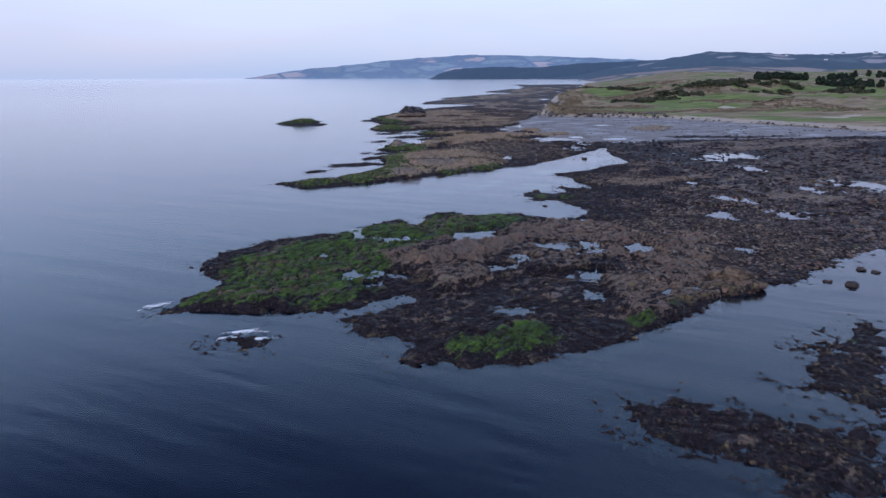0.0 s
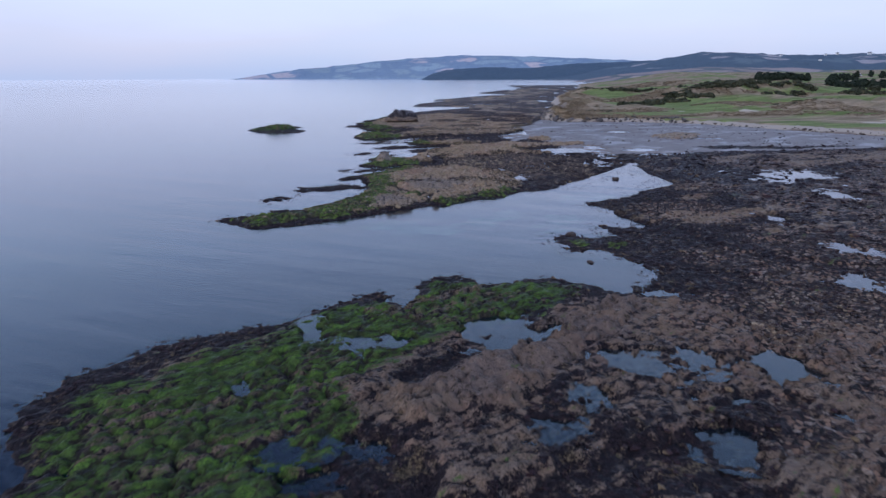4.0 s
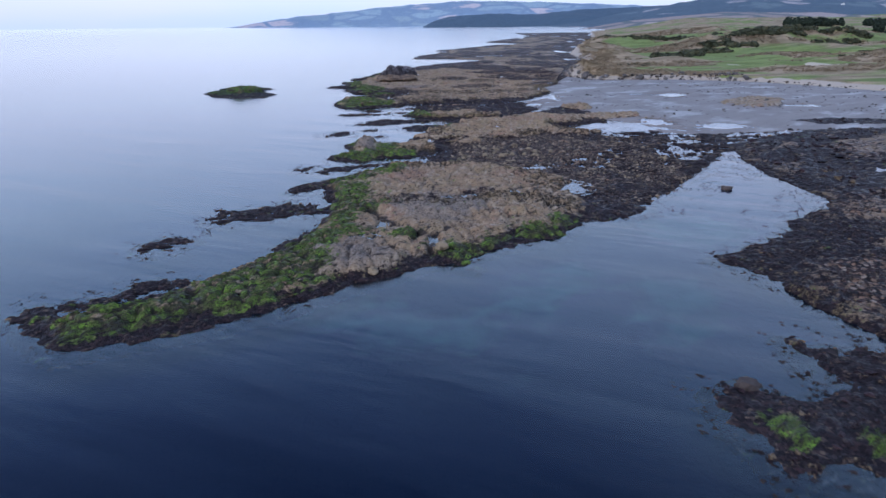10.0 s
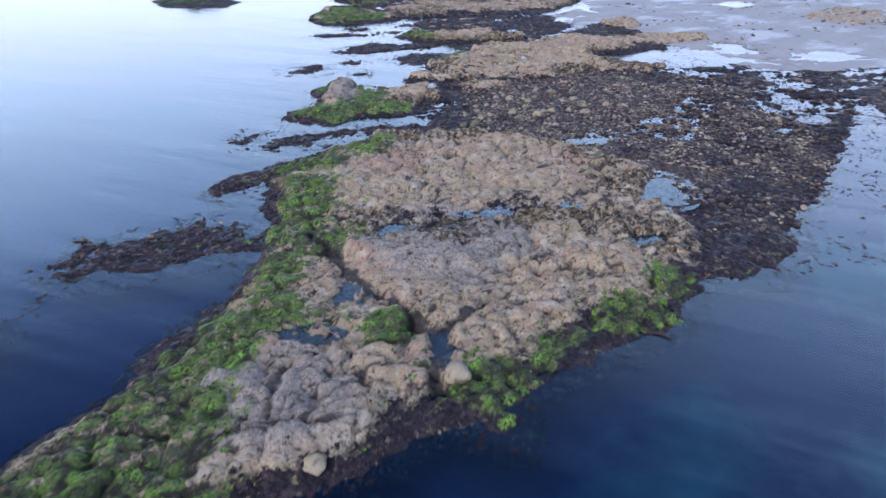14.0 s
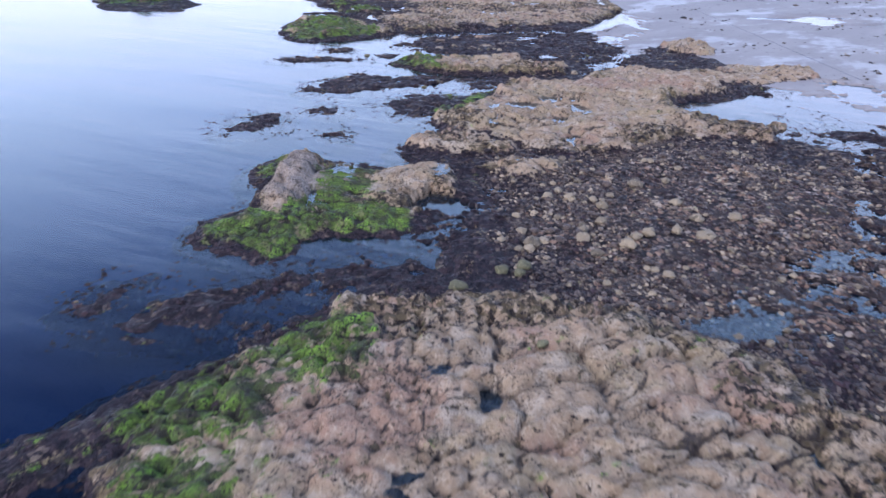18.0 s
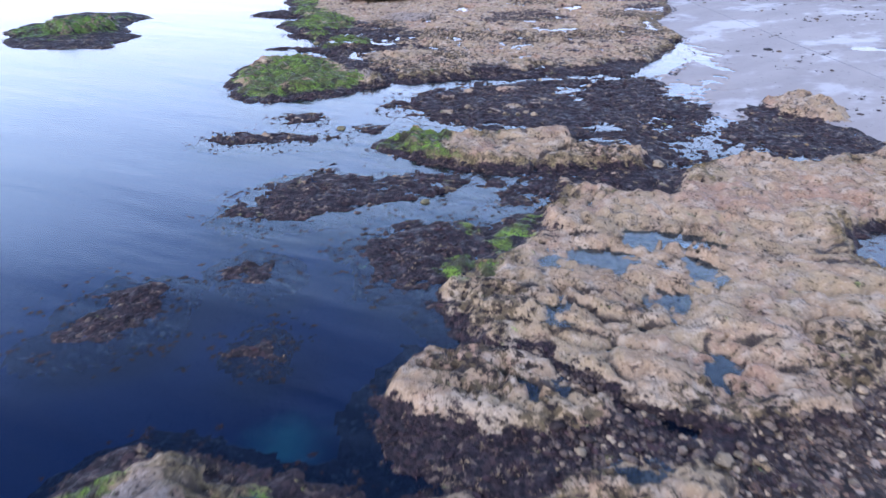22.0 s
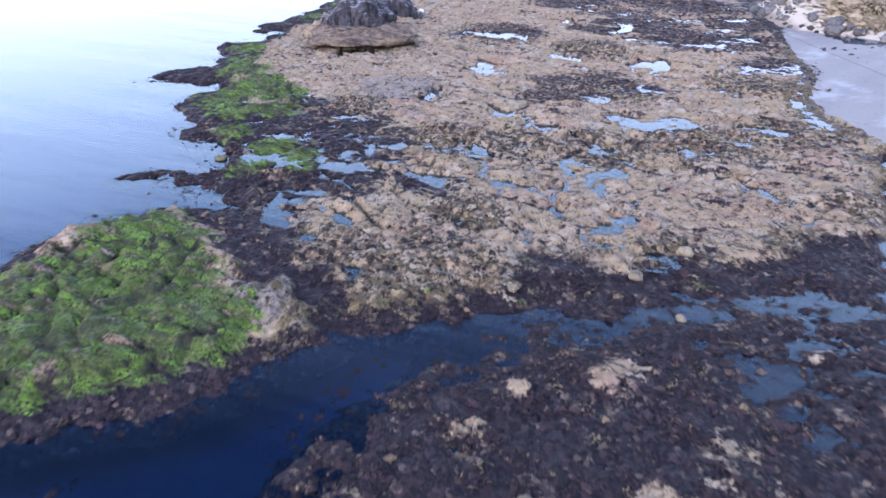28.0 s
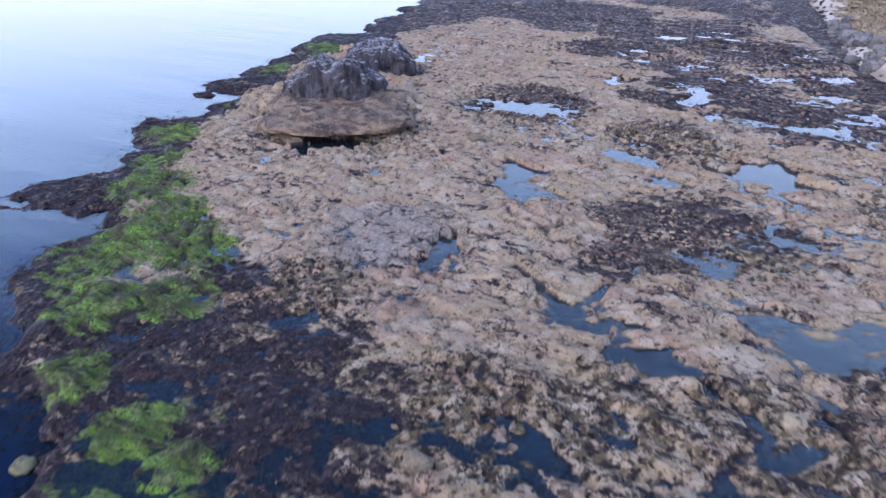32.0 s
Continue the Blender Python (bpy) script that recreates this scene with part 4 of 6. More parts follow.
WEEDY = {"weed_shoal", "weed_flat", "weed_skerry", "cobble_flat"}
LEVELS = {"g": 0.56, "a1": 0.36, "b2": 0.42, "d1": 0.40}
THIN = {"m1": 0.3, "m2": 0.34, "fs1": 0.6, "a1": 0.46, "a2": 0.15, "b0": 0.85, "a0": 0.48, "g": 0.74, "b2": 0.95}


def boxed(outline, x, y, by):
    p = np.array(outline)
    return (x > p[:, 0].min() - by) & (x < p[:, 0].max() + by) & (y > p[:, 1].min() - by) & (y < p[:, 1].max() + by)


# Wet hollows among the weed.
SLACKS = [(-20, 322, 7), (-17, 331, 6), (-23, 317, 6), (-11, 322, 5), (15.4, 303, 4), (24.5, 303, 4), (19, 295, 4), (18.6, 299, 4), (22.4, 296, 4.5), (27, 284, 3), (24, 281, 2.5), (31.7, 291.7, 3.5), (36, 298, 4), (30, 274, 4), (28, 212, 5), (36, 202, 5), (45, 205, 6), (50, 214, 7), (54, 225, 7), (46, 222, 6), (55, 236, 6), (44, 232, 5)]
# Places where the sea reaches in between the weed.
INLETS = [(-25, 336.5, 2.5), (-21.5, 331.5, 2.2), (-33, 353, 3), (-30.5, 355, 2), (-14, 326.5, 2.5), (-21, 329.5, 2), (-31.5, 346, 2.5), (-10.5, 326.5, 1.6), (-24.5, 319, 3), (-19, 318.3, 2.5), (-22, 325.5, 1.8), (-25, 330.5, 2.5), (-40, 366, 3)]
# Clumps of tan rock standing out of the weed.
CLUMPS = [(6.8, 286.7, 1.5), (9.6, 295.9, 1.6), (9.7, 288.5, 1.2), (12.6, 289.4, 1.5), (1.4, 292.6, 1.3), (1.6, 286.4, 1.0), (-0.6, 280.7, 1.0), (-17.7, 278.4, 1.4), (-16, 285.2, 1.8), (0.1, 263.9, 0.9), (1.4, 264.6, 0.8), (-11.1, 264.9, 1.1), (12.1, 265.3, 1), (16.7, 266.3, 1.3),
          (11.1, 279.6, 1.8), (10.6, 296.8, 1.4), (4.8, 295.9, 0.9), (13.8, 291.3, 1.2), (20.5, 297.2, 1.3), (20, 222, 2.0), (26, 220, 1.6), (17, 228, 1.6), (30, 230, 2.0)]
# Low parts of the rock that hold water, and the channels through it.
WETS = [(-3, 325, 8), (2, 328, 5), (14, 331, 7), (24, 333, 8), (33, 330, 7), (10, 341, 6), (22, 344, 8), (31, 347, 8), (7, 357, 6), (19, 364, 6), (31, 361, 8), (13, 380, 7), (7, 389, 5), (22, 399, 6),
        (34, 384, 8), (42, 372, 9), (55, 396, 9), (60, 412, 9), (46, 436, 10), (60, 432, 9), (36, 446, 9), (50, 384, 9), (45, 400, 10), (38, 415, 10), (28, 430, 9), (52, 424, 10), (-16, 352, 6), (-18, 340, 5), (-10, 316, 6), (14, 313, 7), (26, 316, 7), (2, 312, 5), (-19, 364, 5),
        (8, 97, 9), (20, 88, 9), (30, 88, 8), (12, 80, 8), (40, 92, 8), (20, 76, 7), (28, 74, 6), (-9, 76, 6), (-7, 94, 6), (16, 100, 8), (33, 97, 6),
        (6, 186, 7), (14, 184, 6), (20, 190, 7), (-4, 184, 5), (18, 203, 6), (14, 250, 7), (17, 240, 5), (24, 254, 6), (30, 262, 5)]
CHANNELS = [(1.0, [(-16, 326), (-6, 323), (-0.3, 321), (3, 320.6), (8.4, 319.6), (14.3, 320.4), (21.3, 326.3), (27, 328.8), (36, 333)]), (0.5, [(20.8, 381.5), (23.4, 360.7), (25.8, 349), (30.5, 343.3), (40, 338)]),
            (0.5, [(6, 310), (10, 317), (13, 330), (11, 340)]), (0.45, [(28, 315), (24, 324), (17, 335), (14, 345)]), (0.6, [(-10, 80), (0, 86), (8, 96), (14, 104)]), (0.5, [(10, 70), (20, 78), (30, 90)])]


# The strike of the rock, in degrees, along the shore.
STRIKES = ((-999, 125, 39), (125, 214, 14), (214, 288, -20), (288, 9999, -36))


# Fissures in the rock: half width, line.
FISSURES = [(0.55, [(-9.5, 182), (-4.9, 175.6), (-1.4, 170.8), (0.6, 167.1), (0.9, 163.3)]), (0.4, [(5.4, 171.9), (1.6, 168.6), (0.6, 167.6)]), (0.45, [(12.6, 271.9), (10.8, 270), (9.4, 267.9)]),
            (0.4, [(4.5, 246.6), (7.7, 244.6), (9.5, 243.4), (14, 242.7)]), (0.4, [(9.3, 253.3), (14.4, 253.6), (17.1, 253.1)]), (0.5, [(-12, 185.4), (-9.8, 185.9), (-6.8, 185.4)]),
            (0.4, [(6.9, 346.8), (8.1, 341.9), (11.9, 343.3)]), (0.5, [(17.5, 375.9), (26, 368.8), (26.1, 358.8)]), (0.5, [(25.2, 382.5), (30.3, 370.6), (37.2, 360.3)]), (0.4, [(17.9, 331.1), (17.5, 325.2), (26.5, 328.4)]),
            (0.5, [(-2.5, 241), (8, 237.1), (12.7, 235.1)]), (0.4, [(-6.8, 316.6), (-2.8, 310.9)])]


def along_strike(draw, x, y):
    """Draws with coordinates along and across the strike, which turns from reef to reef."""
    out = None
    for lo, hi, deg in STRIKES:
        w = smooth(lo - 3, lo + 3, y) * (1 - smooth(hi - 3, hi + 3, y))
        m = w > 0
        if m.any():
            c, s = math.cos(radians(deg)), math.sin(radians(deg))
            v = np.atleast_2d(draw(x[m] * c + y[m] * s, y[m] * c - x[m] * s)) * w[m]
            if out is None:
                out = np.zeros((len(v), *x.shape))
            out[:, m] += v
    return out


def bedding(x, y, wide, narrow, octaves, seed):
    """Noise drawn out along the strike of the rock."""
    return along_strike(lambda u, v: fbm(u / wide, v / narrow, octaves, seed), x, y)[0]


def cushions(u, v):
    """Broad cushions of rock and the slits between them, then smaller ones upon them."""
    d1, d2 = cobbled(u / 5.2, v / 2.6, 9)
    e1, e2 = cobbled(u / 1.6, v / 1.1, 19)
    return np.stack([np.clip(1 - 1.25 * d1 * d1, 0, 1), 1 - smooth(0.02, 0.13, d2 - d1), np.clip(1 - 1.3 * e1 * e1, 0, 1), 1 - smooth(0.02, 0.16, e2 - e1)])


def along_lines(lines, x, y):
    v = np.zeros(x.shape)
    for wide, line in lines:
        for (ax, ay), (bx, by) in zip(line, line[1:]):
            near = (x > min(ax, bx) - 4) & (x < max(ax, bx) + 4) & (y > min(ay, by) - 4) & (y < max(ay, by) + 4)
            if near.any():
                dx, dy = bx - ax, by - ay
                u = np.clip(((x[near] - ax) * dx + (y[near] - ay) * dy) / (dx * dx + dy * dy), 0, 1)
                v[near] = np.maximum(v[near], 1 - smooth(0.5, 1.3, np.hypot(x[near] - ax - u * dx, y[near] - ay - u * dy) / wide))
    return v


def puffy(x, y, seed):
    """Rounded lumps with sharp creases between them, 0 to 1."""
    return np.abs(2 * fbm(x, y, 2, seed, 0.35) - 1) ** 0.75 * 1.25


def shore(x, y, pooled=True):
    """Height of the shore, which piece of land each place belongs to, how far inside, and its masks."""
    wx = x + 2.4 * (fbm(x / 3.1, y / 3.1, 4, 3) - 0.5) + 0.5 * (grain(x / 0.6, y / 0.6, 31) - 0.5)
    wy = y + 2.4 * (fbm(x / 3.1, y / 3.1, 4, 11) - 0.5) + 0.5 * (grain(x / 0.6, y / 0.6, 37) - 0.5)
    loose = 9.0 * smooth(312, 330, y) * (1 - smooth(30, 45, x))
    wx, wy = wx + loose * (fbm(x / 8, y / 5, 3, 103) - 0.5), wy + loose * (fbm(x / 8, y / 5, 3, 107) - 0.5)
    h, owner, edge = np.full(x.shape, -2.0), np.full(x.shape, -1), np.full(x.shape, -9.0)
    for n, (key, name, top, outline) in enumerate(LANDS):
        near = boxed(outline, wx, wy, 5)
        if not near.any():
            continue
        s = depth_inside(outline, wx[near], wy[near])
        soft = 2.6 if name in WEEDY else 4.0 if name == "rock_islet" else 1.2
        v = np.where(s > 0, top * (1 - np.exp(-s / soft)), np.minimum(s * (0.16 if name in WEEDY else 0.4), 0.75 + s * 0.9))
        if name == "sand_beach":
            v = np.where(s > 0, 0.05 + 0.012 * np.minimum(s, 25), s * 0.1)
        elif name in WEEDY:
            torn = smooth(0.44, 0.60, fbm(x[near] / 2.1, y[near] / 1.3, 4, 141, 0.6))
            v = v - np.where(s > -1, 0.4 * torn * (1 - smooth(0, TORN.get(key, 0.6), s)), 0)
        old = h[near]
        h[near] = np.maximum(old, v)
        owner[near] = np.where((v > old) & (s > -4), n, owner[near])
        edge[near] = np.maximum(edge[near], s)
    rocky, lift = np.zeros(x.shape), np.zeros(x.shape)
    rag = fbm(x / 5.5, y / 5.5, 4, 51) - 0.5
    level = np.full(x.shape, -9.0)
    rim = np.zeros(x.shape, bool)
    for key, rise, outline in ROCKS:
        near = boxed(outline, wx, wy, 3)
        if near.any():
            s = depth_inside(outline, wx[near], wy[near])
            m = smooth(-0.5, 1.1, s + 2.6 * rag[near])
            rocky[near] = np.maximum(rocky[near], m * THIN.get(key, 1.0))
            lift[near] = np.maximum(lift[near], m * rise)
            if key in LEVELS:
                level[near] = np.where(s > 1.2, LEVELS[key], level[near])
                rim[near] |= (s > 0.6) & (s < 2.2)
    bare = 1 - np.where(y > 338, 0.88, np.where(y > 300, 0.8, 0.62)) * blobs(WEEDS, wx, wy)
    rocky, lift = rocky * bare, lift * (0.85 + 0.15 * bare)
    clump = blobs(CLUMPS, wx, wy) * smooth(0.34, 0.5, fbm(x / 0.9, y / 0.9, 3, 161))
    rocky, lift = np.maximum(rocky, 0.5 * clump), np.maximum(lift, 0.2 * clump)
    outer = smooth(0.45, 0.60, fbm(wx / 2.6, wy / 1.7, 4, 131)) * smooth(0.5, 2.5, edge) * (y < 114) * smooth(-8, 0, x)
    rocky = np.maximum(rocky, 0.27 * outer)
    inshore = smooth(36, 46, x) * smooth(104, 114, y) * (1 - smooth(236, 250, y))
    patch = smooth(0.46, 0.62, fbm((x + 0.5 * y) / 15, (y - 0.5 * x) / 6, 5, 121, 0.6))
    rocky = rocky * (1 - inshore * (1 - 0.9 * patch)) + 0.25 * inshore * patch
    strata = np.abs(2 * bedding(x, y, 8, 2.2, 3, 32) - 1) ** 0.75 * 1.25
    broad, slit, knoll, nick = along_strike(cushions, wx, wy)
    far = smooth(425, 450, y)
    inlet = smooth(465, 500, y)
    rocky = rocky * (1 - far * (1 - smooth(0.44, 0.56, fbm(x / 13, y / 24, 4, 97))))
    h = h - 0.9 * inlet * smooth(0.55, 0.66, fbm(x / 16, y / 30, 4, 99)) * (owner >= 0)
    split = slit * smooth(0.40, 0.52, fbm(x / 9, y / 9, 3, 57))
    lumps = 0.22 * strata + 0.48 * broad - 0.16 * split + 0.34 * knoll + 0.10 * puffy(wx / 0.8, wy / 0.7, 22) - 0.58
    small = puffy(wx / 1.0, wy / 0.85, 4) * 0.6 + puffy(wx / 0.5, wy / 0.45, 14) * 0.4 - 0.4
    along = bedding(x, y, 9, 2.6, 4, 21) - 0.5
    wave = fbm(x / 7, y / 5, 3, 8) - 0.5
    tuft = fbm(x / 1.1, y / 1.1, 3, 41) - 0.5
    inner = smooth(0, 3, edge)
    names = np.array([l[1] == "sand_beach" for l in LANDS] + [False])
    sandy = names[owner] * smooth(0.2, 1.5, edge) * (1 - rocky)
    sward = blobs(GREENS, x, y)
    for outline in SWARDS:
        near = boxed(outline, wx, wy, 3)
        if near.any():
            sward[near] = np.maximum(sward[near], smooth(-1.2, 2.0, depth_inside(outline, wx[near], wy[near])))
    green = sward * smooth(0.1, np.where(y > 325, 3.6, 1.5), edge + 3 * rag)
    stony = smooth(0.42, 0.58, fbm(x / 11, y / 8, 3, 45) + 0.12 * (y < 125) - 0.16 * smooth(214, 230, y) * (1 - smooth(262, 270, y)) + 0.2 * (y > 140) * (y < 214) - 0.05 * (y > 312))
    stony = np.maximum(stony, np.where((y > 140) & (y < 214), 0.85, 0.3) * green) * (1 - sandy)
    d1, d2 = cobbled(wx / 1.35, wy / 1.15, 7)
    e1, e2 = cobbled(wx / 0.68, wy / 0.62, 17)
    dome, knob = np.clip(1 - 1.5 * d1 * d1, 0, 1), np.clip(1 - 1.5 * e1 * e1, 0, 1)
    grown = np.maximum(rocky, green * (edge > 0))
    heap = stony * (0.2 + 0.8 * grown)
    h = h + heap * (0.75 * (dome - 0.55) + 0.24 * (knob - 0.5)) + (1 - stony) * grown * 0.12 * (knob - 0.5)
    h = h + (lift * (0.75 + 1.0 * wave + 0.9 * along) + (0.15 + grown * (1 - 0.55 * stony)) * (1.45 * lumps * (0.4 + 0.8 * lift)) + 0.32 * small * (0.75 - 0.4 * rocky)
             + 0.55 * tuft * (1 - rocky) * smooth(-4, 1, edge) * 0.7 + 0.3 * wave * inner) * (1 - sandy) + 0.05 * wave * sandy
    # Mask of the joints, for their wrack and the shade painted into them.
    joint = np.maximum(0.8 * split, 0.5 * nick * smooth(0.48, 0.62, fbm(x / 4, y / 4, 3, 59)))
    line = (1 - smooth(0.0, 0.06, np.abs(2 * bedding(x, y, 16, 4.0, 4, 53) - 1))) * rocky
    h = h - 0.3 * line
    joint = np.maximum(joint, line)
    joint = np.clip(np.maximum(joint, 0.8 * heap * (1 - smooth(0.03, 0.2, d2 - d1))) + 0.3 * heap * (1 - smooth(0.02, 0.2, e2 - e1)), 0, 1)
    rocky = np.clip(rocky + heap * 0.45 * (0.6 * dome + 0.4 * knob - 0.5), 0, 1)
    basin = smooth(0.47, 0.58, bedding(x, y, 7, 2.4, 4, 81)) * blobs(WETS, wx, wy)
    h = h - (np.where(y > 355, 0.34, np.where(y > 300, 0.29, 0.36)) * basin * (0.5 + fbm(x / 0.9, y / 0.9, 3, 85)) + 0.03) * (level > 0)
    h = h - 0.75 * blobs(INLETS, wx, wy) * (0.35 + fbm(x / 1.6, y / 1.6, 3, 151)) * (1 - 0.7 * green)
    slack = smooth(0.46, 0.58, fbm(x / 2.4, y / 1.3, 4, 83, 0.65)) * blobs(SLACKS, wx, wy)
    h = h - 0.32 * slack * (1 - rocky)
    crack = along_lines(FISSURES, wx + 0.8 * rag, wy + 0.8 * rag) * (edge > 0.5)
    h, joint = h - 0.45 * crack, np.maximum(joint, crack)
    cut = along_lines(CHANNELS, wx + 1.5 * rag, wy + 1.5 * rag) * (level > 0)
    h = h - 0.28 * cut
    if pooled:
        h = np.where(rim, np.maximum(h, level + 0.03), h)
        for key, px, py, rx, ry, lev in DUG:
            near = (abs(wx - px) < rx * 2.2) & (abs(wy - py) < ry * 2.2)
            if near.any():
                q = np.hypot((wx[near] - px) / rx, (wy[near] - py) / ry) + 2.2 * (fbm((x[near] + 0.5 * y[near]) / (0.7 * rx), y[near] / (0.5 * ry), 4, 61, 0.6) - 0.52)
                v = np.where(q < 1, np.minimum(h[near], lev - 0.03 - 0.2 * (1 - q)), h[near])
                h[near] = np.where((q >= 1) & (q < 1.5), np.maximum(v, lev + 0.02), v)
        for px, py, rx, ry in FILMS:
            q = np.hypot((wx - px) / rx, (wy - py) / ry) + 2.5 * (fbm((x + 0.4 * y) / (0.6 * rx), y / (0.4 * ry), 4, 67, 0.6) - 0.5)
            h = h - np.where((q < 1) & (rocky < 0.3), (0.3 * (1 - q) + 0.25) * smooth(1, 0.8, q), 0)
    damp = 1 - smooth(0.0, 0.22, h - np.maximum(level, 0.06))
    fringe = 1 - smooth(0.5, 3.5, edge + 6 * rag)
    return h, owner, edge, rocky, joint, level, sandy, damp, fringe, green


def dig_pools():
    some = []
    for key, px, py, rx, ry in POOLS:
        a = np.linspace(0, 6.28, 12)
        ring = shore(px + 0.9 * rx * np.cos(a), py + 0.9 * ry * np.sin(a), False)[0]
        some.append((key, px, py, rx, ry, 0.05 if key == "cave" else max(0.06, float(np.percentile(ring, 12)))))
    return some


DUG = dig_pools()


def grid(x0, x1, y0, y1, step):
    return np.meshgrid(np.arange(x0, x1 + step / 2, step), np.arange(y0, y1 + step / 2, step))


def sheet_mesh(name, x, y, z, keep, attrs, material):
    """One mesh from the cells of a grid that are to be kept."""
    rows, cols = x.shape
    ids = np.arange(rows * cols).reshape(rows, cols)
    quads = np.stack([ids[:-1, :-1], ids[:-1, 1:], ids[1:, 1:], ids[1:, :-1]], -1)[keep]
    used, quads = np.unique(quads, return_inverse=True)
    quads = quads.reshape(-1, 4)
    me = bpy.data.meshes.new(name)
    me.vertices.add(len(used)); me.loops.add(quads.size); me.polygons.add(len(quads))
    me.vertices.foreach_set("co", np.stack([x, y, z], -1).reshape(-1, 3)[used].astype(np.float32).ravel())
    me.loops.foreach_set("vertex_index", quads.astype(np.int32).ravel())
    me.polygons.foreach_set("loop_start", np.arange(0, quads.size, 4, dtype=np.int32))
    me.polygons.foreach_set("use_smooth", np.ones(len(quads), bool))
    for key, v in attrs.items():
        me.attributes.new(key, "FLOAT", "POINT").data.foreach_set("value", v.ravel()[used].astype(np.float32))
    me.materials.append(material)
    me.update(calc_edges=True)
    return me


SHORE_LABELS = {
    "rock_reef": ("low rocky reef with green algae and brown weed", "reef"),
    "weed_shoal": ("dark shoal of brown seaweed just above the water", "shoal"),
    "rock_shore": ("brown rocky foreshore covered with dark wrack", "shore rock"),
    "rock_spit": ("long rock spit, green at its edge, tan on top", "reef"),
    "rock_mound": ("grey rock mound ringed with bright green algae", "rock"),
    "rock_slab": ("tan barnacled rock slab with shallow pools", "rock"),
    "cobble_flat": ("flat of cobbles and dark weed between rocks", "shore"),
    "weed_flat": ("flat of black and brown seaweed at low tide", "shore"),
    "rock_hump": ("tan rounded rock hump with a green end", "rock"),
    "rock_platform": ("wide tan rock platform with many tide pools", "reef"),
    "rock_islet": ("low green rock islet standing in the sea", "islet"),
    "weed_skerry": ("small skerry of brown seaweed in the water", "skerry"),
    "sand_beach": ("flat grey wet sand beach at low tide", "beach"),
}




def part(name, mesh, parent, label=""):
    ob = new(name, mesh)
    ob.parent = parent
    return tagged(ob, label)


def apart(mask):
    """Numbers the separate patches of a mask, from 1; 0 where it is off."""
    ids = np.where(mask, np.arange(1, mask.size + 1).reshape(mask.shape), 0)
    while True:
        old = ids
        ids = np.pad(ids, 1)
        ids = np.maximum.reduce([ids[1:-1, 1:-1], ids[:-2, 1:-1], ids[2:, 1:-1], ids[1:-1, :-2], ids[1:-1, 2:]]) * mask
        if (ids == old).all():
            return np.unique(ids, return_inverse=True)[1].reshape(mask.shape)


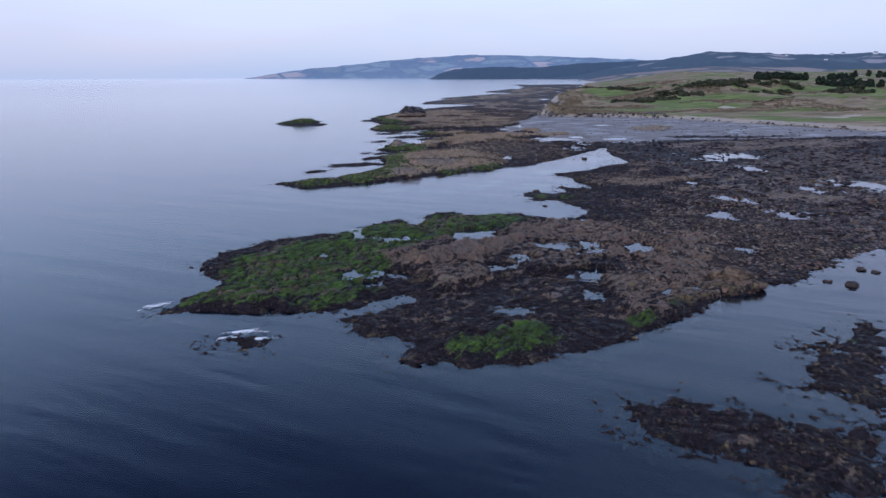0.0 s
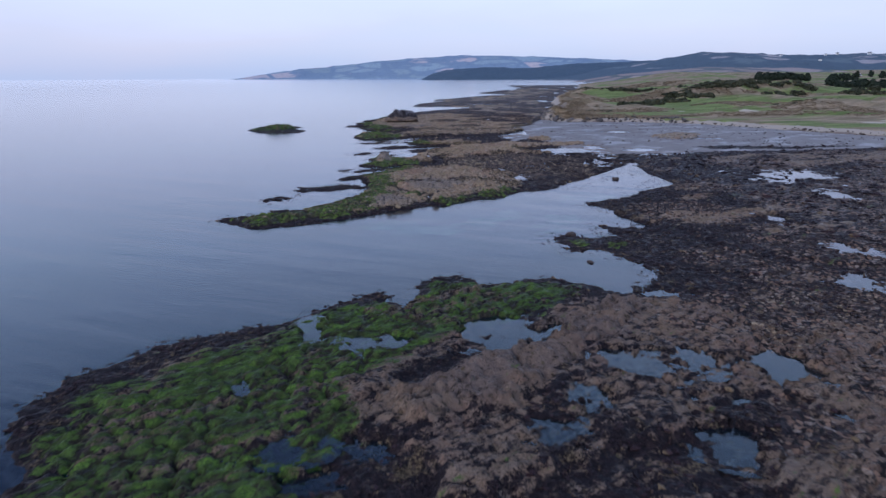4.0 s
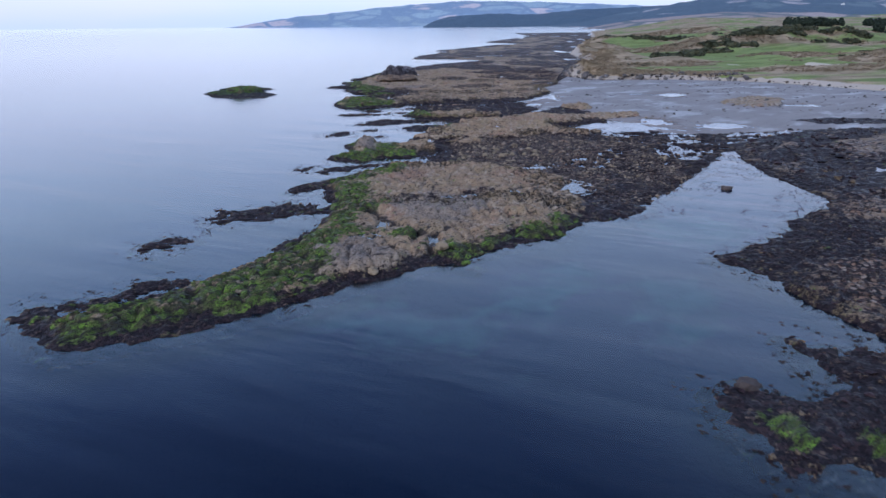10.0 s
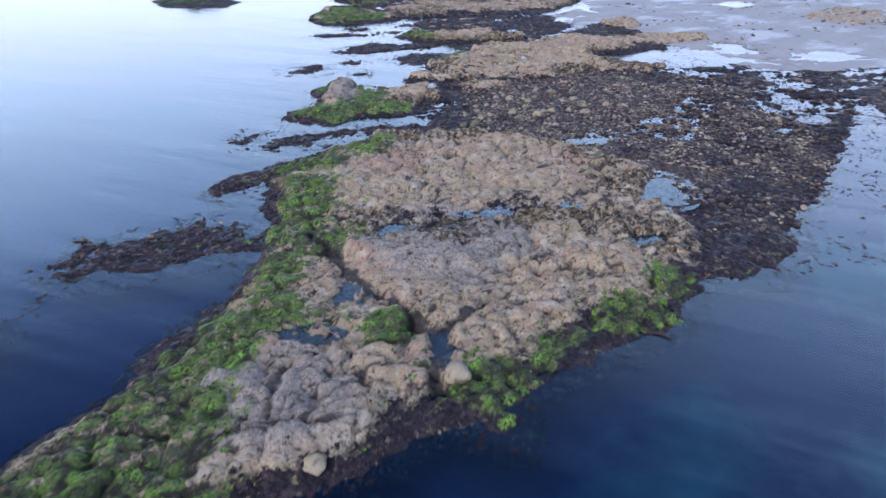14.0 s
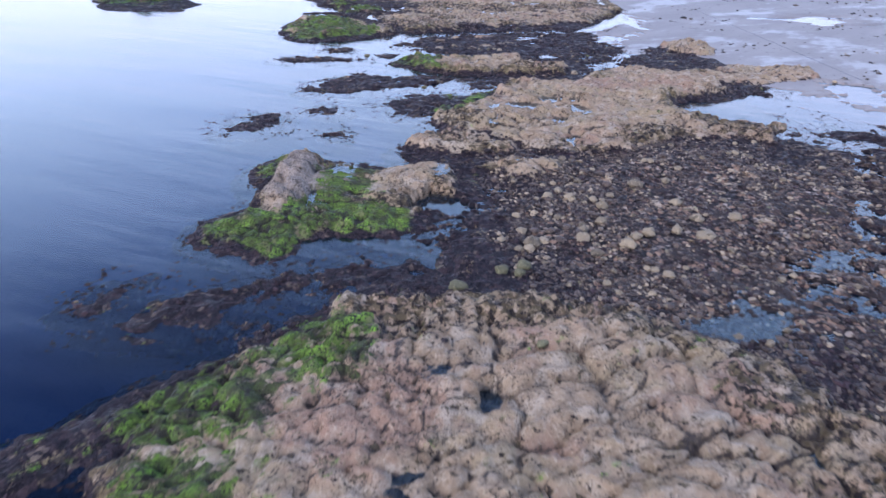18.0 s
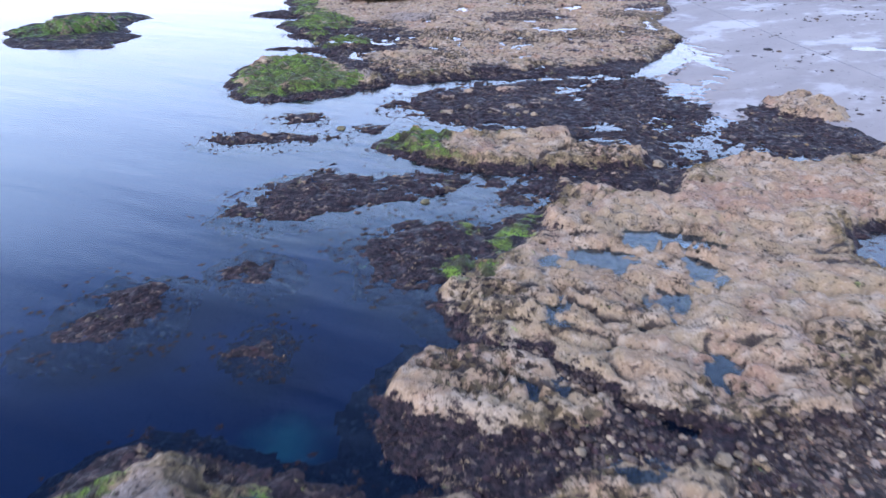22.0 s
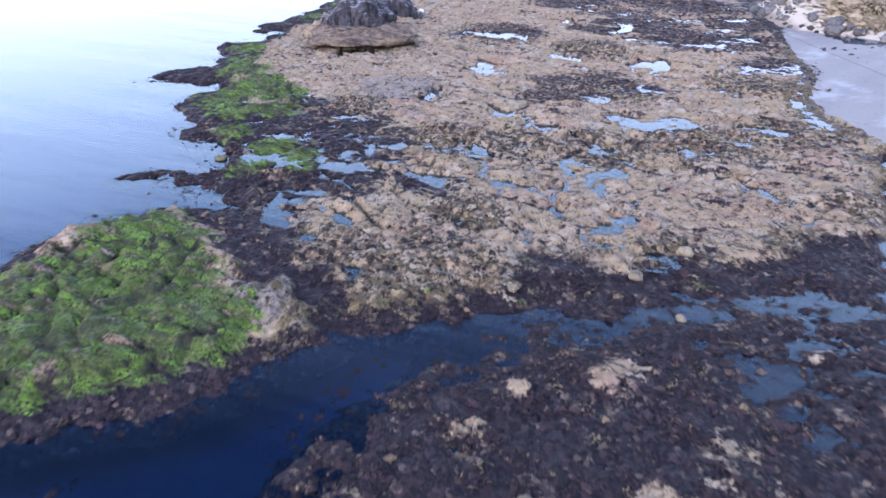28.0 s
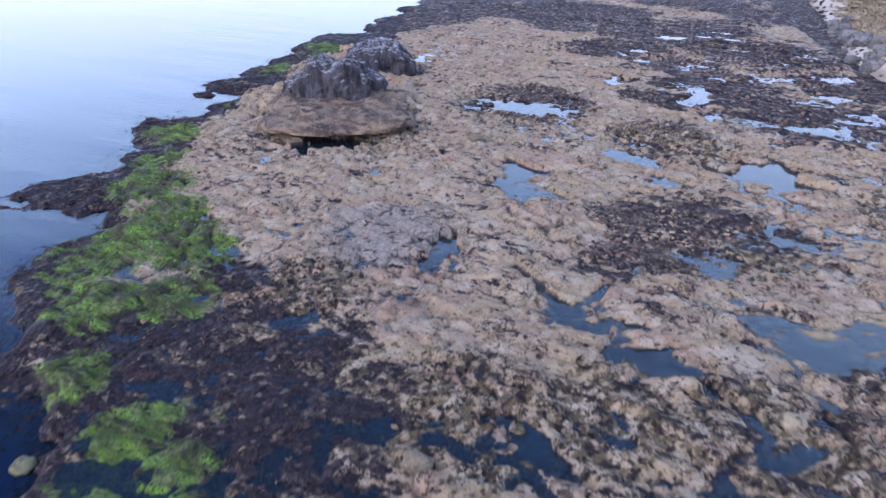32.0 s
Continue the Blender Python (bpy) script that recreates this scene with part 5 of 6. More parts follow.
def build_shore():
    tiles = ((-45, 62, 30, 425, 0.22), (62, 215, 60, 425, 0.9), (-45, 80, 425, 470, 0.4), (80, 172, 425, 470, 0.9), (-45, 172, 470, 560, 0.9), (-30, 345, 560, 1500, 3.0), (-90, -45, 300, 380, 0.5))
    made = {}
    for x0, x1, y0, y1, step in tiles:
        x, y = grid(x0, x1, y0, y1, step)
        h, owner, edge, rocky, joint, level, sandy, damp, fringe, green = shore(x, y)
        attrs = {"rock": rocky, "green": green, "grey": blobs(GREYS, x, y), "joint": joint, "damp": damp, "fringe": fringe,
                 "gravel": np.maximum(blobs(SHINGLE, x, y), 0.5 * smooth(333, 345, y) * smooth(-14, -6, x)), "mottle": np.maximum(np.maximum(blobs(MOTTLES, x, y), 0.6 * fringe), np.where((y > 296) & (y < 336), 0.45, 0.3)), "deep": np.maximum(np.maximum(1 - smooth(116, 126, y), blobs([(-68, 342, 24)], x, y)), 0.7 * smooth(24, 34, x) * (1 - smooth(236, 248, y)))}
        low = np.minimum(np.minimum(h[:-1, :-1], h[1:, 1:]), np.minimum(h[:-1, 1:], h[1:, :-1]))
        own = owner[:-1, :-1]
        zone = np.where(green > 0.5, 2, np.where(rocky > 0.5, 0, 1))[:-1, :-1]
        for n, (key, name, top, outline) in enumerate(LANDS):
            keep = (own == n) & (low > -0.7)
            if keep.sum() < 20:
                continue
            label, category = SHORE_LABELS[name]
            if name == "sand_beach":
                outcrop = keep & (rocky[:-1, :-1] > 0.25)
                if outcrop.sum() > 8:
                    tagged(new("rock_outcrop", sheet_mesh("rock_outcrop", x, y, h, outcrop, attrs, SHORE)), "low brown rock outcrop in the sand", "rock")
                keep = keep & ~outcrop
                me = sheet_mesh(name, x, y, h, keep, attrs, SAND)
                tagged(new(name, me), label, category, kind="structure")
                continue
            if key not in made:
                made[key] = tagged(new(name), label, category)
                made[key].empty_display_size = 0.5
            for z, (piece, note) in enumerate((("rock", ""), ("weed_fringe", "dark brown wet seaweed"), ("algae_carpet", "bright green algae"))):
                some = keep & (zone == z)
                if some.sum() > 8:
                    part(piece, sheet_mesh(piece, x, y, h, some, attrs, SHORE), made[key], note)
        wet = (level[:-1, :-1] > 0) & (low < level[:-1, :-1] + 0.01)
        if step < 0.5 and wet.sum():
            pieces = apart(wet)
            sizes = np.bincount(pieces.ravel())
            large = [k for k in np.argsort(-sizes) if k and sizes[k] > 30][:160]
            for k in large:
                rows, cols = np.nonzero(pieces == k)
                r0, r1, c0, c1 = rows.min(), rows.max() + 1, cols.min(), cols.max() + 1
                cut = np.s_[r0:r1 + 1, c0:c1 + 1]
                cx, cy, lev = float(x[cut].mean()), float(y[cut].mean()), float(level[rows[0], cols[0]])
                me = sheet_mesh("tide_pool", x[cut] - cx, y[cut] - cy, 0 * x[cut], pieces[r0:r1, c0:c1] == k, {}, POOL)
                tagged(new("tide_pool", me), "shallow tide pool lying on the rock", "pool", "tide pools").location = (cx, cy, lev)
            rest = wet & ~np.isin(pieces, large)
            me = sheet_mesh("tide_puddles", x, y, level, rest, {}, POOL)
            tagged(new("tide_puddles", me), "thin puddles of sea water on the rock", "puddle", kind="stuff")


build_shore()

for key, px, py, rx, ry, lev in DUG:
    step = 0.2 if px < 62 else 0.6
    x, y = grid(-1.9 * rx, 1.9 * rx, -1.9 * ry, 1.9 * ry, step)
    h = shore(px + x, py + y)[0]
    low = np.minimum(np.minimum(h[:-1, :-1], h[1:, 1:]), np.minimum(h[:-1, 1:], h[1:, :-1]))
    wet = (low < lev) & (np.hypot(x / rx, y / ry)[:-1, :-1] < 1.75)
    if wet.sum() > 3:
        ob = new("tide_pool", sheet_mesh("tide_pool", x, y, 0 * x, wet, {}, POOL))
        tagged(ob, "still tide pool in a hollow of the rock", "pool", "tide pools").location = (px, py, lev)


# ---- sea and ground to the horizon ----
def flat(name, x0, x1, y0, y1, z, material, label):
    me = bpy.data.meshes.new(name)
    me.from_pydata([(x0, y0, z), (x1, y0, z), (x1, y1, z), (x0, y1, z)], [], [(0, 1, 2, 3)])
    me.materials.append(material)
    return tagged(new(name, me), label, name, kind="structure")


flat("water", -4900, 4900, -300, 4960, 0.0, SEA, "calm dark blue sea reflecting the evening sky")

EDGE_Y = (240, 306, 330, 345, 360, 372, 380, 392, 405, 430, 480, 600, 760, 906, 1063, 1500, 2200, 2700, 3000, 3300)
EDGE_X = (215, 166, 152, 144, 134, 110, 74, 64, 62, 71, 93, 107, 152, 192, 237, 342, 620, 1100, 2500, 4900)


DUNES = [(250, 625, 75, 8), (320, 650, 70, 7), (205, 590, 50, 5), (170, 700, 60, 7), (140, 470, 24, 2.5), (76, 398, 11, 2.0), (74, 402, 13, 3.4), (80, 412, 14, 2.6), (86, 396, 10, 2.0), (100, 470, 22, 3.5), (118, 520, 26, 4.5), (112, 600, 26, 5), (140, 640, 30, 5), (96, 392, 9, 1.4)]
BUNKERS = [(179, 423, 6), (187, 408, 7), (195, 404, 6), (209, 332, 8), (235, 354, 7), (222, 340, 6), (160, 436, 4)]


def ground_height(x, y):
    s = x - np.interp(y, EDGE_Y, EDGE_X)
    s = np.where(y > 340, np.minimum(s, (y - 372) * 1.2 + np.maximum(0, x - 110)), s)
    far = y + 0.25 * x
    z = np.interp(far, (380, 600, 740, 900, 1300, 2200, 3800), (2.0, 3.5, 7, 14, 17, 26, 40))
    z = z + 11 * (fbm(x / 100, y / 75, 3, 5) - 0.5) * smooth(50, 250, s) + 12 * (fbm(x / 34, y / 26, 4, 9) - 0.45) * smooth(8, 120, s)
    z = 2 + (z - 2) * smooth(-20, 220, s)
    z = z * (1 - 0.55 * smooth(330, 560, x) * (1 - smooth(900, 1500, y)))
    for px, py, r, up in DUNES:
        z = z + up * (1 - smooth(0, 1, np.hypot(x - px, y - py) / r)) * (0.6 + 0.8 * fbm(x / 6, y / 6, 3, 33))
    bank = smooth(-3, 9, s + 5 * (fbm(x / 12, y / 12, 3, 15) - 0.5))
    return -2.2 + (z + 2.2) * bank, s


# Pale sand showing through the water.
PALE = [(-3, 152, 6), (3, 150, 6), (-9, 154, 5), (10, 156, 6), (24, 151, 6), (26, 157, 6), (-7, 237, 4), (16, 162, 6), (36, 178, 10)]
SHOAL = [(-30, 172, 14), (-26, 200, 14), (-24, 225, 13), (-22, 245, 14), (-20, 270, 14), (-12, 288, 10), (-32, 320, 12)]


def build_ground():
    xs = np.concatenate([np.linspace(-4900, -100, 12), np.arange(-60, 40, 4), np.arange(40, 260, 2.5), np.arange(260, 700, 8), np.geomspace(700, 4950, 40)])
    ys = np.concatenate([[-300, 0, 60, 100], np.arange(120, 230, 4), np.arange(230, 520, 2.5), np.arange(520, 1000, 6), np.geomspace(1000, 4950, 60)])
    x, y = np.meshgrid(xs, ys)
    z, s = ground_height(x, y)
    keep = np.ones((len(ys) - 1, len(xs) - 1), bool)
    me = sheet_mesh("ground", x, y, z, keep, {"inland": s, "rough": 1.6 * (fbm(x / 60, y / 26, 4, 77) - 0.47) + 0.9 * (1 - smooth(5, 45, s)) * (y > 372) + 0.9 * blobs([d[:3] for d in DUNES if d[2] < 35], x, y), "bunker": blobs(BUNKERS, x, y), "pale": np.maximum(np.maximum(blobs(PALE, x, y), 0.22 * blobs(SHOAL, x, y)), 0.3 * smooth(108, 150, y) * smooth(-60, -25, x))}, GRASS)
    tagged(new("ground", me), "links grass and dunes above the shore, sea bed below", "ground", kind="structure")


build_ground()


# ---- stones, weed and cobbles ----
def icosphere(level):
    bm = bmesh.new()
    bmesh.ops.create_icosphere(bm, subdivisions=level, radius=1)
    v = np.array([p.co for p in bm.verts])
    f = np.array([[p.index for p in q.verts] for q in bm.faces])
    bm.free()
    return v, f


def rough_ball(level, seed, amount, squash):
    v, f = icosphere(level)
    n = np.array([noise.noise(Vector(p) * 1.3 + Vector((seed * 7.1, seed * 3.3, 0))) + 0.5 * noise.noise(Vector(p) * 2.9 + Vector((0, seed * 5.7, seed))) for p in v])
    v = v * (1 + amount * n)[:, None]
    v[:, 2] *= squash
    return v, f


def array_mesh(name, v, f, material, soft=False):
    me = bpy.data.meshes.new(name)
    k = f.shape[1]
    me.vertices.add(len(v)); me.loops.add(f.size); me.polygons.add(len(f))
    me.vertices.foreach_set("co", v.astype(np.float32).ravel())
    me.loops.foreach_set("vertex_index", f.astype(np.int32).ravel())
    me.polygons.foreach_set("loop_start", np.arange(0, f.size, k, dtype=np.int32))
    me.polygons.foreach_set("use_smooth", np.full(len(f), soft))
    me.materials.append(material)
    me.update(calc_edges=True)
    return me


def strewn(name, spots, sizes, kinds, material, seed, soft=False, tall=1.0):
    """One joined mesh of many small pieces: places, sizes and the shapes to take in turn."""
    rng = np.random.default_rng(seed)
    vs, fs, base = [], [], 0
    for k, (v, f) in enumerate(kinds):
        some, size = spots[k::len(kinds)], sizes[k::len(kinds)]
        n = len(some)
        a = rng.uniform(0, 2 * np.pi, n)
        c, s = np.cos(a)[:, None], np.sin(a)[:, None]
        wide, long = rng.uniform(0.75, 1.3, (n, 1)), rng.uniform(0.75, 1.3, (n, 1))
        x, y = v[None, :, 0] * wide, v[None, :, 1] * long
        p = np.stack([c * x - s * y, s * x + c * y, np.broadcast_to(v[None, :, 2] * tall, x.shape)], -1) * size[:, None, None] + some[:, None, :]
        vs.append(p.reshape(-1, 3))
        fs.append((f[None] + base + len(v) * np.arange(n)[:, None, None]).reshape(-1, f.shape[1]))
        base += n * len(v)
    return array_mesh(name, np.concatenate(vs), np.concatenate(fs), material, soft)


def spots_where(rng, count, box, test):
    """Random places in a box that pass a test of the shore there; with the shore's height."""
    x, y = rng.uniform(box[0], box[1], count), rng.uniform(box[2], box[3], count)
    h, owner, edge, rocky, joint, level, sandy, damp, fringe, green = shore(x, y)
    names = np.array([l[1] for l in LANDS] + [""])[owner]
    ok = test(x, y, h, names, edge, rocky, sandy)
    return np.stack([x[ok], y[ok], h[ok]], -1)


FRONDS = [rough_ball(1, k, 1.1, 0.5) for k in range(5)]


def blades(seed):
    r = np.random.default_rng(seed)
    v, f = [], []
    for k in range(9):
        a, up, long, wide = k * 0.7 + r.uniform(-0.3, 0.3), r.uniform(0.15, 0.6), r.uniform(0.9, 1.7), r.uniform(0.12, 0.24)
        d, c, n = np.array((math.cos(a), math.sin(a), 0)), np.array((-math.sin(a), math.cos(a), 0)), len(v)
        bend = c * r.uniform(-0.35, 0.35)
        mid, tip = d * long * 0.55 + (0, 0, up), d * long + bend + (0, 0, r.uniform(-0.15, 0.15))
        v += [-c * 0.08, c * 0.08, mid + c * wide, mid - c * wide, tip]
        f += [(n, n + 1, n + 2), (n, n + 2, n + 3), (n + 3, n + 2, n + 4)]
    return np.array(v), np.array(f)


BLADES = [blades(k) for k in range(5)]
PEBBLES = [rough_ball(1, k + 20, 0.4, 0.62) for k in range(4)]
rng = np.random.default_rng(7)


def is_weedy(x, y, h, names, edge, rocky, sandy):
    clump = fbm(x / 2.2, y / 2.2, 3, 71)
    green = blobs(GREENS, x, y)
    return (h > -0.12) & (edge > -1) & (rocky < 0.45) & (sandy < 0.3) & (green < 0.35 + 0.5 * (clump - 0.5)) & (clump > rng.uniform(0.32, 0.62, x.shape))


def is_afloat(x, y, h, names, edge, rocky, sandy):
    clump = fbm(x / 1.6, y / 1.6, 3, 73)
    weedy = np.isin(names, ["weed_shoal", "weed_flat", "weed_skerry", "rock_shore", "cobble_flat"]) | ((x > 22) & (y > 175) & (y < 250))
    rocks = np.isin(names, ["rock_platform", "rock_reef", "rock_spit", "rock_mound"])
    reach = np.where(rocks, 1.6, 1.2)
    reach = np.where(weedy, np.where((x > 22) & (y > 175) & (y < 250), 7.0, 3.2), reach)
    return (edge > -reach) & (h < 0.02) & (h > -2.1) & (sandy < 0.1) & (clump > 0.57 - 0.24 * (edge + reach) / reach + rng.uniform(0, 0.08, x.shape))


def is_stony(x, y, h, names, edge, rocky, sandy):
    field = ((np.hypot((x - 22) / 26, (y - 218) / 26) < 1) | (np.hypot((x - 30) / 14, (y - 195) / 14) < 1) | (np.hypot((x - 16) / 7, (y - 350) / 6) < 1)
             | (np.hypot((x - 10) / 8, (y - 386) / 9) < 1)
             | (np.hypot((x - 45) / 14, (y - 95) / 12) < 1))
    return field & (h > -0.05) & (rocky < 0.6) & (x + 7 * (fbm(x / 3, y / 3, 3, 93) - 0.5) > 5.5) & (fbm(x / 6, y / 6, 3, 91) > rng.uniform(0.25, 0.7, x.shape))


for box, count, least, most in (((-45, 62, 30, 140), 30000, 0.10, 0.30), ((-45, 62, 140, 260), 42000, 0.08, 0.24), ((-45, 62, 260, 425), 56000, 0.08, 0.26), ((62, 200, 60, 260), 12000, 0.3, 0.7)):
    spots = spots_where(rng, count, box, is_weedy)
    sizes = rng.uniform(least, most, len(spots))
    tagged(new("seaweed", strewn("seaweed", spots, sizes, FRONDS[:2] + BLADES, WRACK, 3)), "tangled brown and black seaweed on the rocks", "seaweed", kind="stuff")
    spots = spots_where(rng, count, box, is_afloat)
    spots[:, 2] = rng.uniform(-0.06, 0.03, len(spots))
    sizes = rng.uniform(least, 0.8 * most, len(spots))
    tagged(new("floating_seaweed", strewn("floating_seaweed", spots, sizes, BLADES, AFLOAT, 4, tall=0.45)), "ragged seaweed breaking the water surface", "seaweed", kind="stuff")
    spots = spots_where(rng, count, box, is_stony)
    if len(spots):
        sizes = np.exp(rng.normal(-1.75, 0.38, len(spots))).clip(0.08, 0.4)
        tagged(new("cobbles", strewn("cobbles", spots, sizes, PEBBLES, COBBLE, 5, True)), "grey and brown cobbles strewn over weed", "cobbles", kind="stuff")

GRAVEL = [rough_ball(1, k + 30, 0.5, 0.6) for k in range(5)]
for box, count, most in (((4, 50, 188, 244), 42000, 0.2), ((4, 30, 340, 396), 16000, 0.17), ((28, 62, 84, 112), 9000, 0.26)):
    spots = spots_where(rng, count, box, is_stony)
    tagged(new("gravel", strewn("gravel", spots, rng.uniform(0.06, most, len(spots)), GRAVEL, COBBLE, 6)), "small wet stones between the weed", "gravel", kind="stuff")

def foam(x, y, wide, long, seed, turn=0.0):
    """Lacy foam drawn out along the breaking wave."""
    gx, gy = grid(-wide, wide, -long, long, 0.05)
    bend = gy - 0.25 * long * np.cos(2.2 * gx / wide)
    v = fbm(gx / 0.9, bend / 0.16, 5, seed, 0.72) - 0.5 * np.hypot(gx / wide, bend / long) ** 1.4
    ob = new("surf", sheet_mesh("surf", gx, gy, 0.04 + 0.3 * np.clip(v - 0.28, 0, 1), v[:-1, :-1] > 0.27, {}, FOAM))
    tagged(ob, "white surf breaking over a sunken rock", "surf", kind="stuff").matrix_world = pose(x, y, 0, 0, 0, turn)


foam(-18.2, 60.2, 2.6, 0.9, 5, 8)
foam(-16.4, 58.4, 2.0, 0.6, 9, 12)
foam(-20.0, 58.7, 1.3, 0.5, 15, 20)
foam(-30.4, 67.9, 2.2, 1.1, 12, 40)


def is_littered(x, y, h, names, edge, rocky, sandy):
    drift = fbm((x + 0.5 * y) / 14, (y - 0.5 * x) / 4, 4, 111)
    return (sandy > 0.5) & (h > 0.0) & (drift > rng.uniform(0.56, 0.72, x.shape))


spots = spots_where(rng, 6000, (30, 190, 240, 392), is_littered)
tagged(new("beach_stones", strewn("beach_stones", spots[::2], np.exp(rng.normal(-1.5, 0.5, len(spots[::2]))).clip(0.08, 0.7), GRAVEL, COBBLE, 16)), "dark stones scattered over the sand", "stones", kind="stuff")
tagged(new("seaweed", strewn("seaweed", spots[1::2], rng.uniform(0.15, 0.5, len(spots[1::2])), BLADES, WRACK, 17)), "scraps of seaweed lying on the sand", "seaweed", kind="stuff")

# ---- single boulders ----
BOULDERS = []
for k in range(5):
    v, f = rough_ball(3, k + 40, 0.38, 0.7)
    BOULDERS.append(array_mesh("boulder", v, f, STONE, True))
v, f = rough_ball(3, 47, 0.35, 0.7)
MOSS_MESH = array_mesh("mossy_boulder", v, f, MOSSY, True)

v, f = rough_ball(3, 52, 0.5, 0.6)
DARK_MESH = array_mesh("dark_boulder", v, f, DARKROCK, True)


def boulder(x, y, r, mesh=None, label="pale rounded boulder lying among weed and cobbles"):
    z = float(shore(np.array([x]), np.array([y]))[0][0])
    ob = new("boulder", mesh or random.choice(BOULDERS))
    ob.matrix_world = pose(x, y, max(z, -0.1) + 0.25 * r, 0, 0, random.uniform(0, 360)) @ Matrix.Diagonal((r * random.uniform(0.8, 1.25), r, r * random.uniform(0.75, 1.1), 1))
    return tagged(ob, label, "boulder", "boulders on the shore")


for x, y, r in ((6.8, 218.1, 0.4), (7.4, 216.4, 0.6), (8.3, 216.7, 0.4), (7.1, 215.6, 0.4), (11.3, 216.8, 0.55), (11.6, 218.2, 0.4), (11.8, 219.3, 0.35), (14.3, 215.5, 0.6),
                (16.6, 217.8, 0.5), (19.0, 218.4, 0.5), (21.0, 217.6, 0.65), (14.2, 222.7, 0.5), (11.8, 224.4, 0.5), (13.4, 219.8, 0.4), (9.9, 224.5, 0.45), (18.2, 227.2, 0.6),
                (13.7, 224.0, 0.4), (15.3, 216.8, 0.45), (11.9, 214.7, 0.4), (10.1, 220.8, 0.3), (6.8, 221.3, 0.3), (24.5, 220.6, 0.5), (21.3, 220.4, 0.5), (20.5, 223.2, 0.5)):
    boulder(x, y, r)
for x, y, r in ((50.8, 72.7, 0.7), (56.1, 79.0, 0.6), (57.1, 77.8, 0.5), (48.8, 74.3, 0.5)):
    boulder(x, y, r, DARK_MESH, "dark weed-covered boulder standing in the shallows")
for x, y, r in ((13.1, 305.5, 0.5), (4.9, 303.8, 0.45), (17.2, 308.2, 0.45), (-1.8, 327.0, 0.75), (3.0, 370.8, 0.8), (14.8, 301.5, 0.35), (17.0, 329.6, 0.6), (9.7, 285.0, 0.3), (6.5, 286.1, 0.3), (8.2, 285.4, 0.25), (10.8, 286.2, 0.3), (11.6, 285.1, 0.35), (4.0, 288.2, 0.4),
                (21.2, 269.4, 0.4), (-5.3, 158.4, 0.6), (1.9, 164.1, 0.65), (21.2, 268.9, 0.5)):
    boulder(x, y, r, label="rounded brown boulder standing on the shore")
for x, y, r in ((4.7, 212.4, 0.5), (6.3, 212.8, 0.55), (5.9, 212.0, 0.4), (1.6, 210.2, 0.55), (5.9, 202.6, 0.28), (-20.5, 327.5, 0.55), (-1.0, 261.5, 0.4), (-10.5, 281.0, 0.5)):
    boulder(x, y, r, MOSS_MESH, "boulder grown over with yellow-green algae")
v, f = rough_ball(4, 58, 0.45, 0.6)
BROWN_MESH = array_mesh("brown_boulder", v, f, LEDGE, True)
for x, y, r in ((37.0, 73.5, 1.4), (35.0, 74.5, 1.0), (38.8, 71.5, 0.9)):
    boulder(x, y, r, BROWN_MESH, "large rounded brown rock at the edge of the reef")
boulder(45.7, 190.6, 0.8, DARK_MESH, "dark weed-covered boulder standing in the shallows")
boulder(22.6, 136.1, 0.65, DARK_MESH, "dark weed-covered boulder standing in the shallows")
boulder(22.1, 121.4, 0.5, DARK_MESH, "dark weed-covered boulder standing in the shallows")
spots = spots_where(rng, 9000, (4, 46, 196, 240), is_stony)
for x, y, z in spots[:190]:
    boulder(x, y, float(np.clip(np.exp(rng.normal(-1.5, 0.28)), 0.14, 0.36)))


# ---- the crag on the rock platform ----
def mass(level, size, seed, amounts, block=4.0):
    """A blocky lump of rock: a rounded box broken by coarse and fine noise, sizes in metres."""
    v, f = icosphere(level)
    base = v / (np.abs(v) ** block).sum(1)[:, None] ** (1 / block)
    v, d = base * size, np.zeros(len(v))
    for k, (scale, upright, amount, ridged) in enumerate(amounts):
        n = np.array([noise.noise(Vector((p[0] / scale + seed * 3.1, p[1] / scale + k * 7.7, p[2] / (scale * upright)))) for p in v])
        d += amount * ((np.abs(n) * 2 - 0.5) if ridged else n * 1.4)
    out = base / np.linalg.norm(base, axis=1)[:, None]
    return v + out * d[:, None], f


def crag(name, x, y, z, size, seed, label):
    v, f = mass(6, size, seed, ((3.4, 1.2, 1.1, False), (1.7, 1.8, 0.30, True), (0.8, 1.5, 0.20, True), (0.35, 1.0, 0.12, False)), 2.7)
    side = v[:, 0] / size[0]
    v[:, 2] *= 1 - 0.22 * smooth(-0.2, -0.9, side) - 0.25 * smooth(0.55, 1.0, side)
    ob = new(name, array_mesh(name, v, f, GUANO, True))
    ob.location = (x, y, z)
    return tagged(ob, label, "rock")


crag("crag", -13.8, 383.4, 3.2, (6.0, 3.7, 3.3), 3, "massive dark rock crag whitened on top by birds")
crag("crag", -10.0, 401.0, 1.9, (5.0, 3.0, 2.8), 8, "low dark rock crag behind the larger one")
v, f = mass(6, (8.2, 7.8, 1.2), 5, ((4.0, 0.6, 1.0, False), (1.8, 0.5, 0.35, True), (0.7, 0.6, 0.16, True)))
under = smooth(-0.05, -0.3, v[:, 2]) * smooth(-3.5, -5.5, v[:, 1]) * smooth(-6.5, -4.5, v[:, 0])
v[:, 1] += 3.4 * under
tagged(new("rock_ledge", array_mesh("rock_ledge", v, f, LEDGE, True)), "broad tan rock ledge overhanging a dark hollow", "rock").location = (-12.6, 378.0, 1.7)


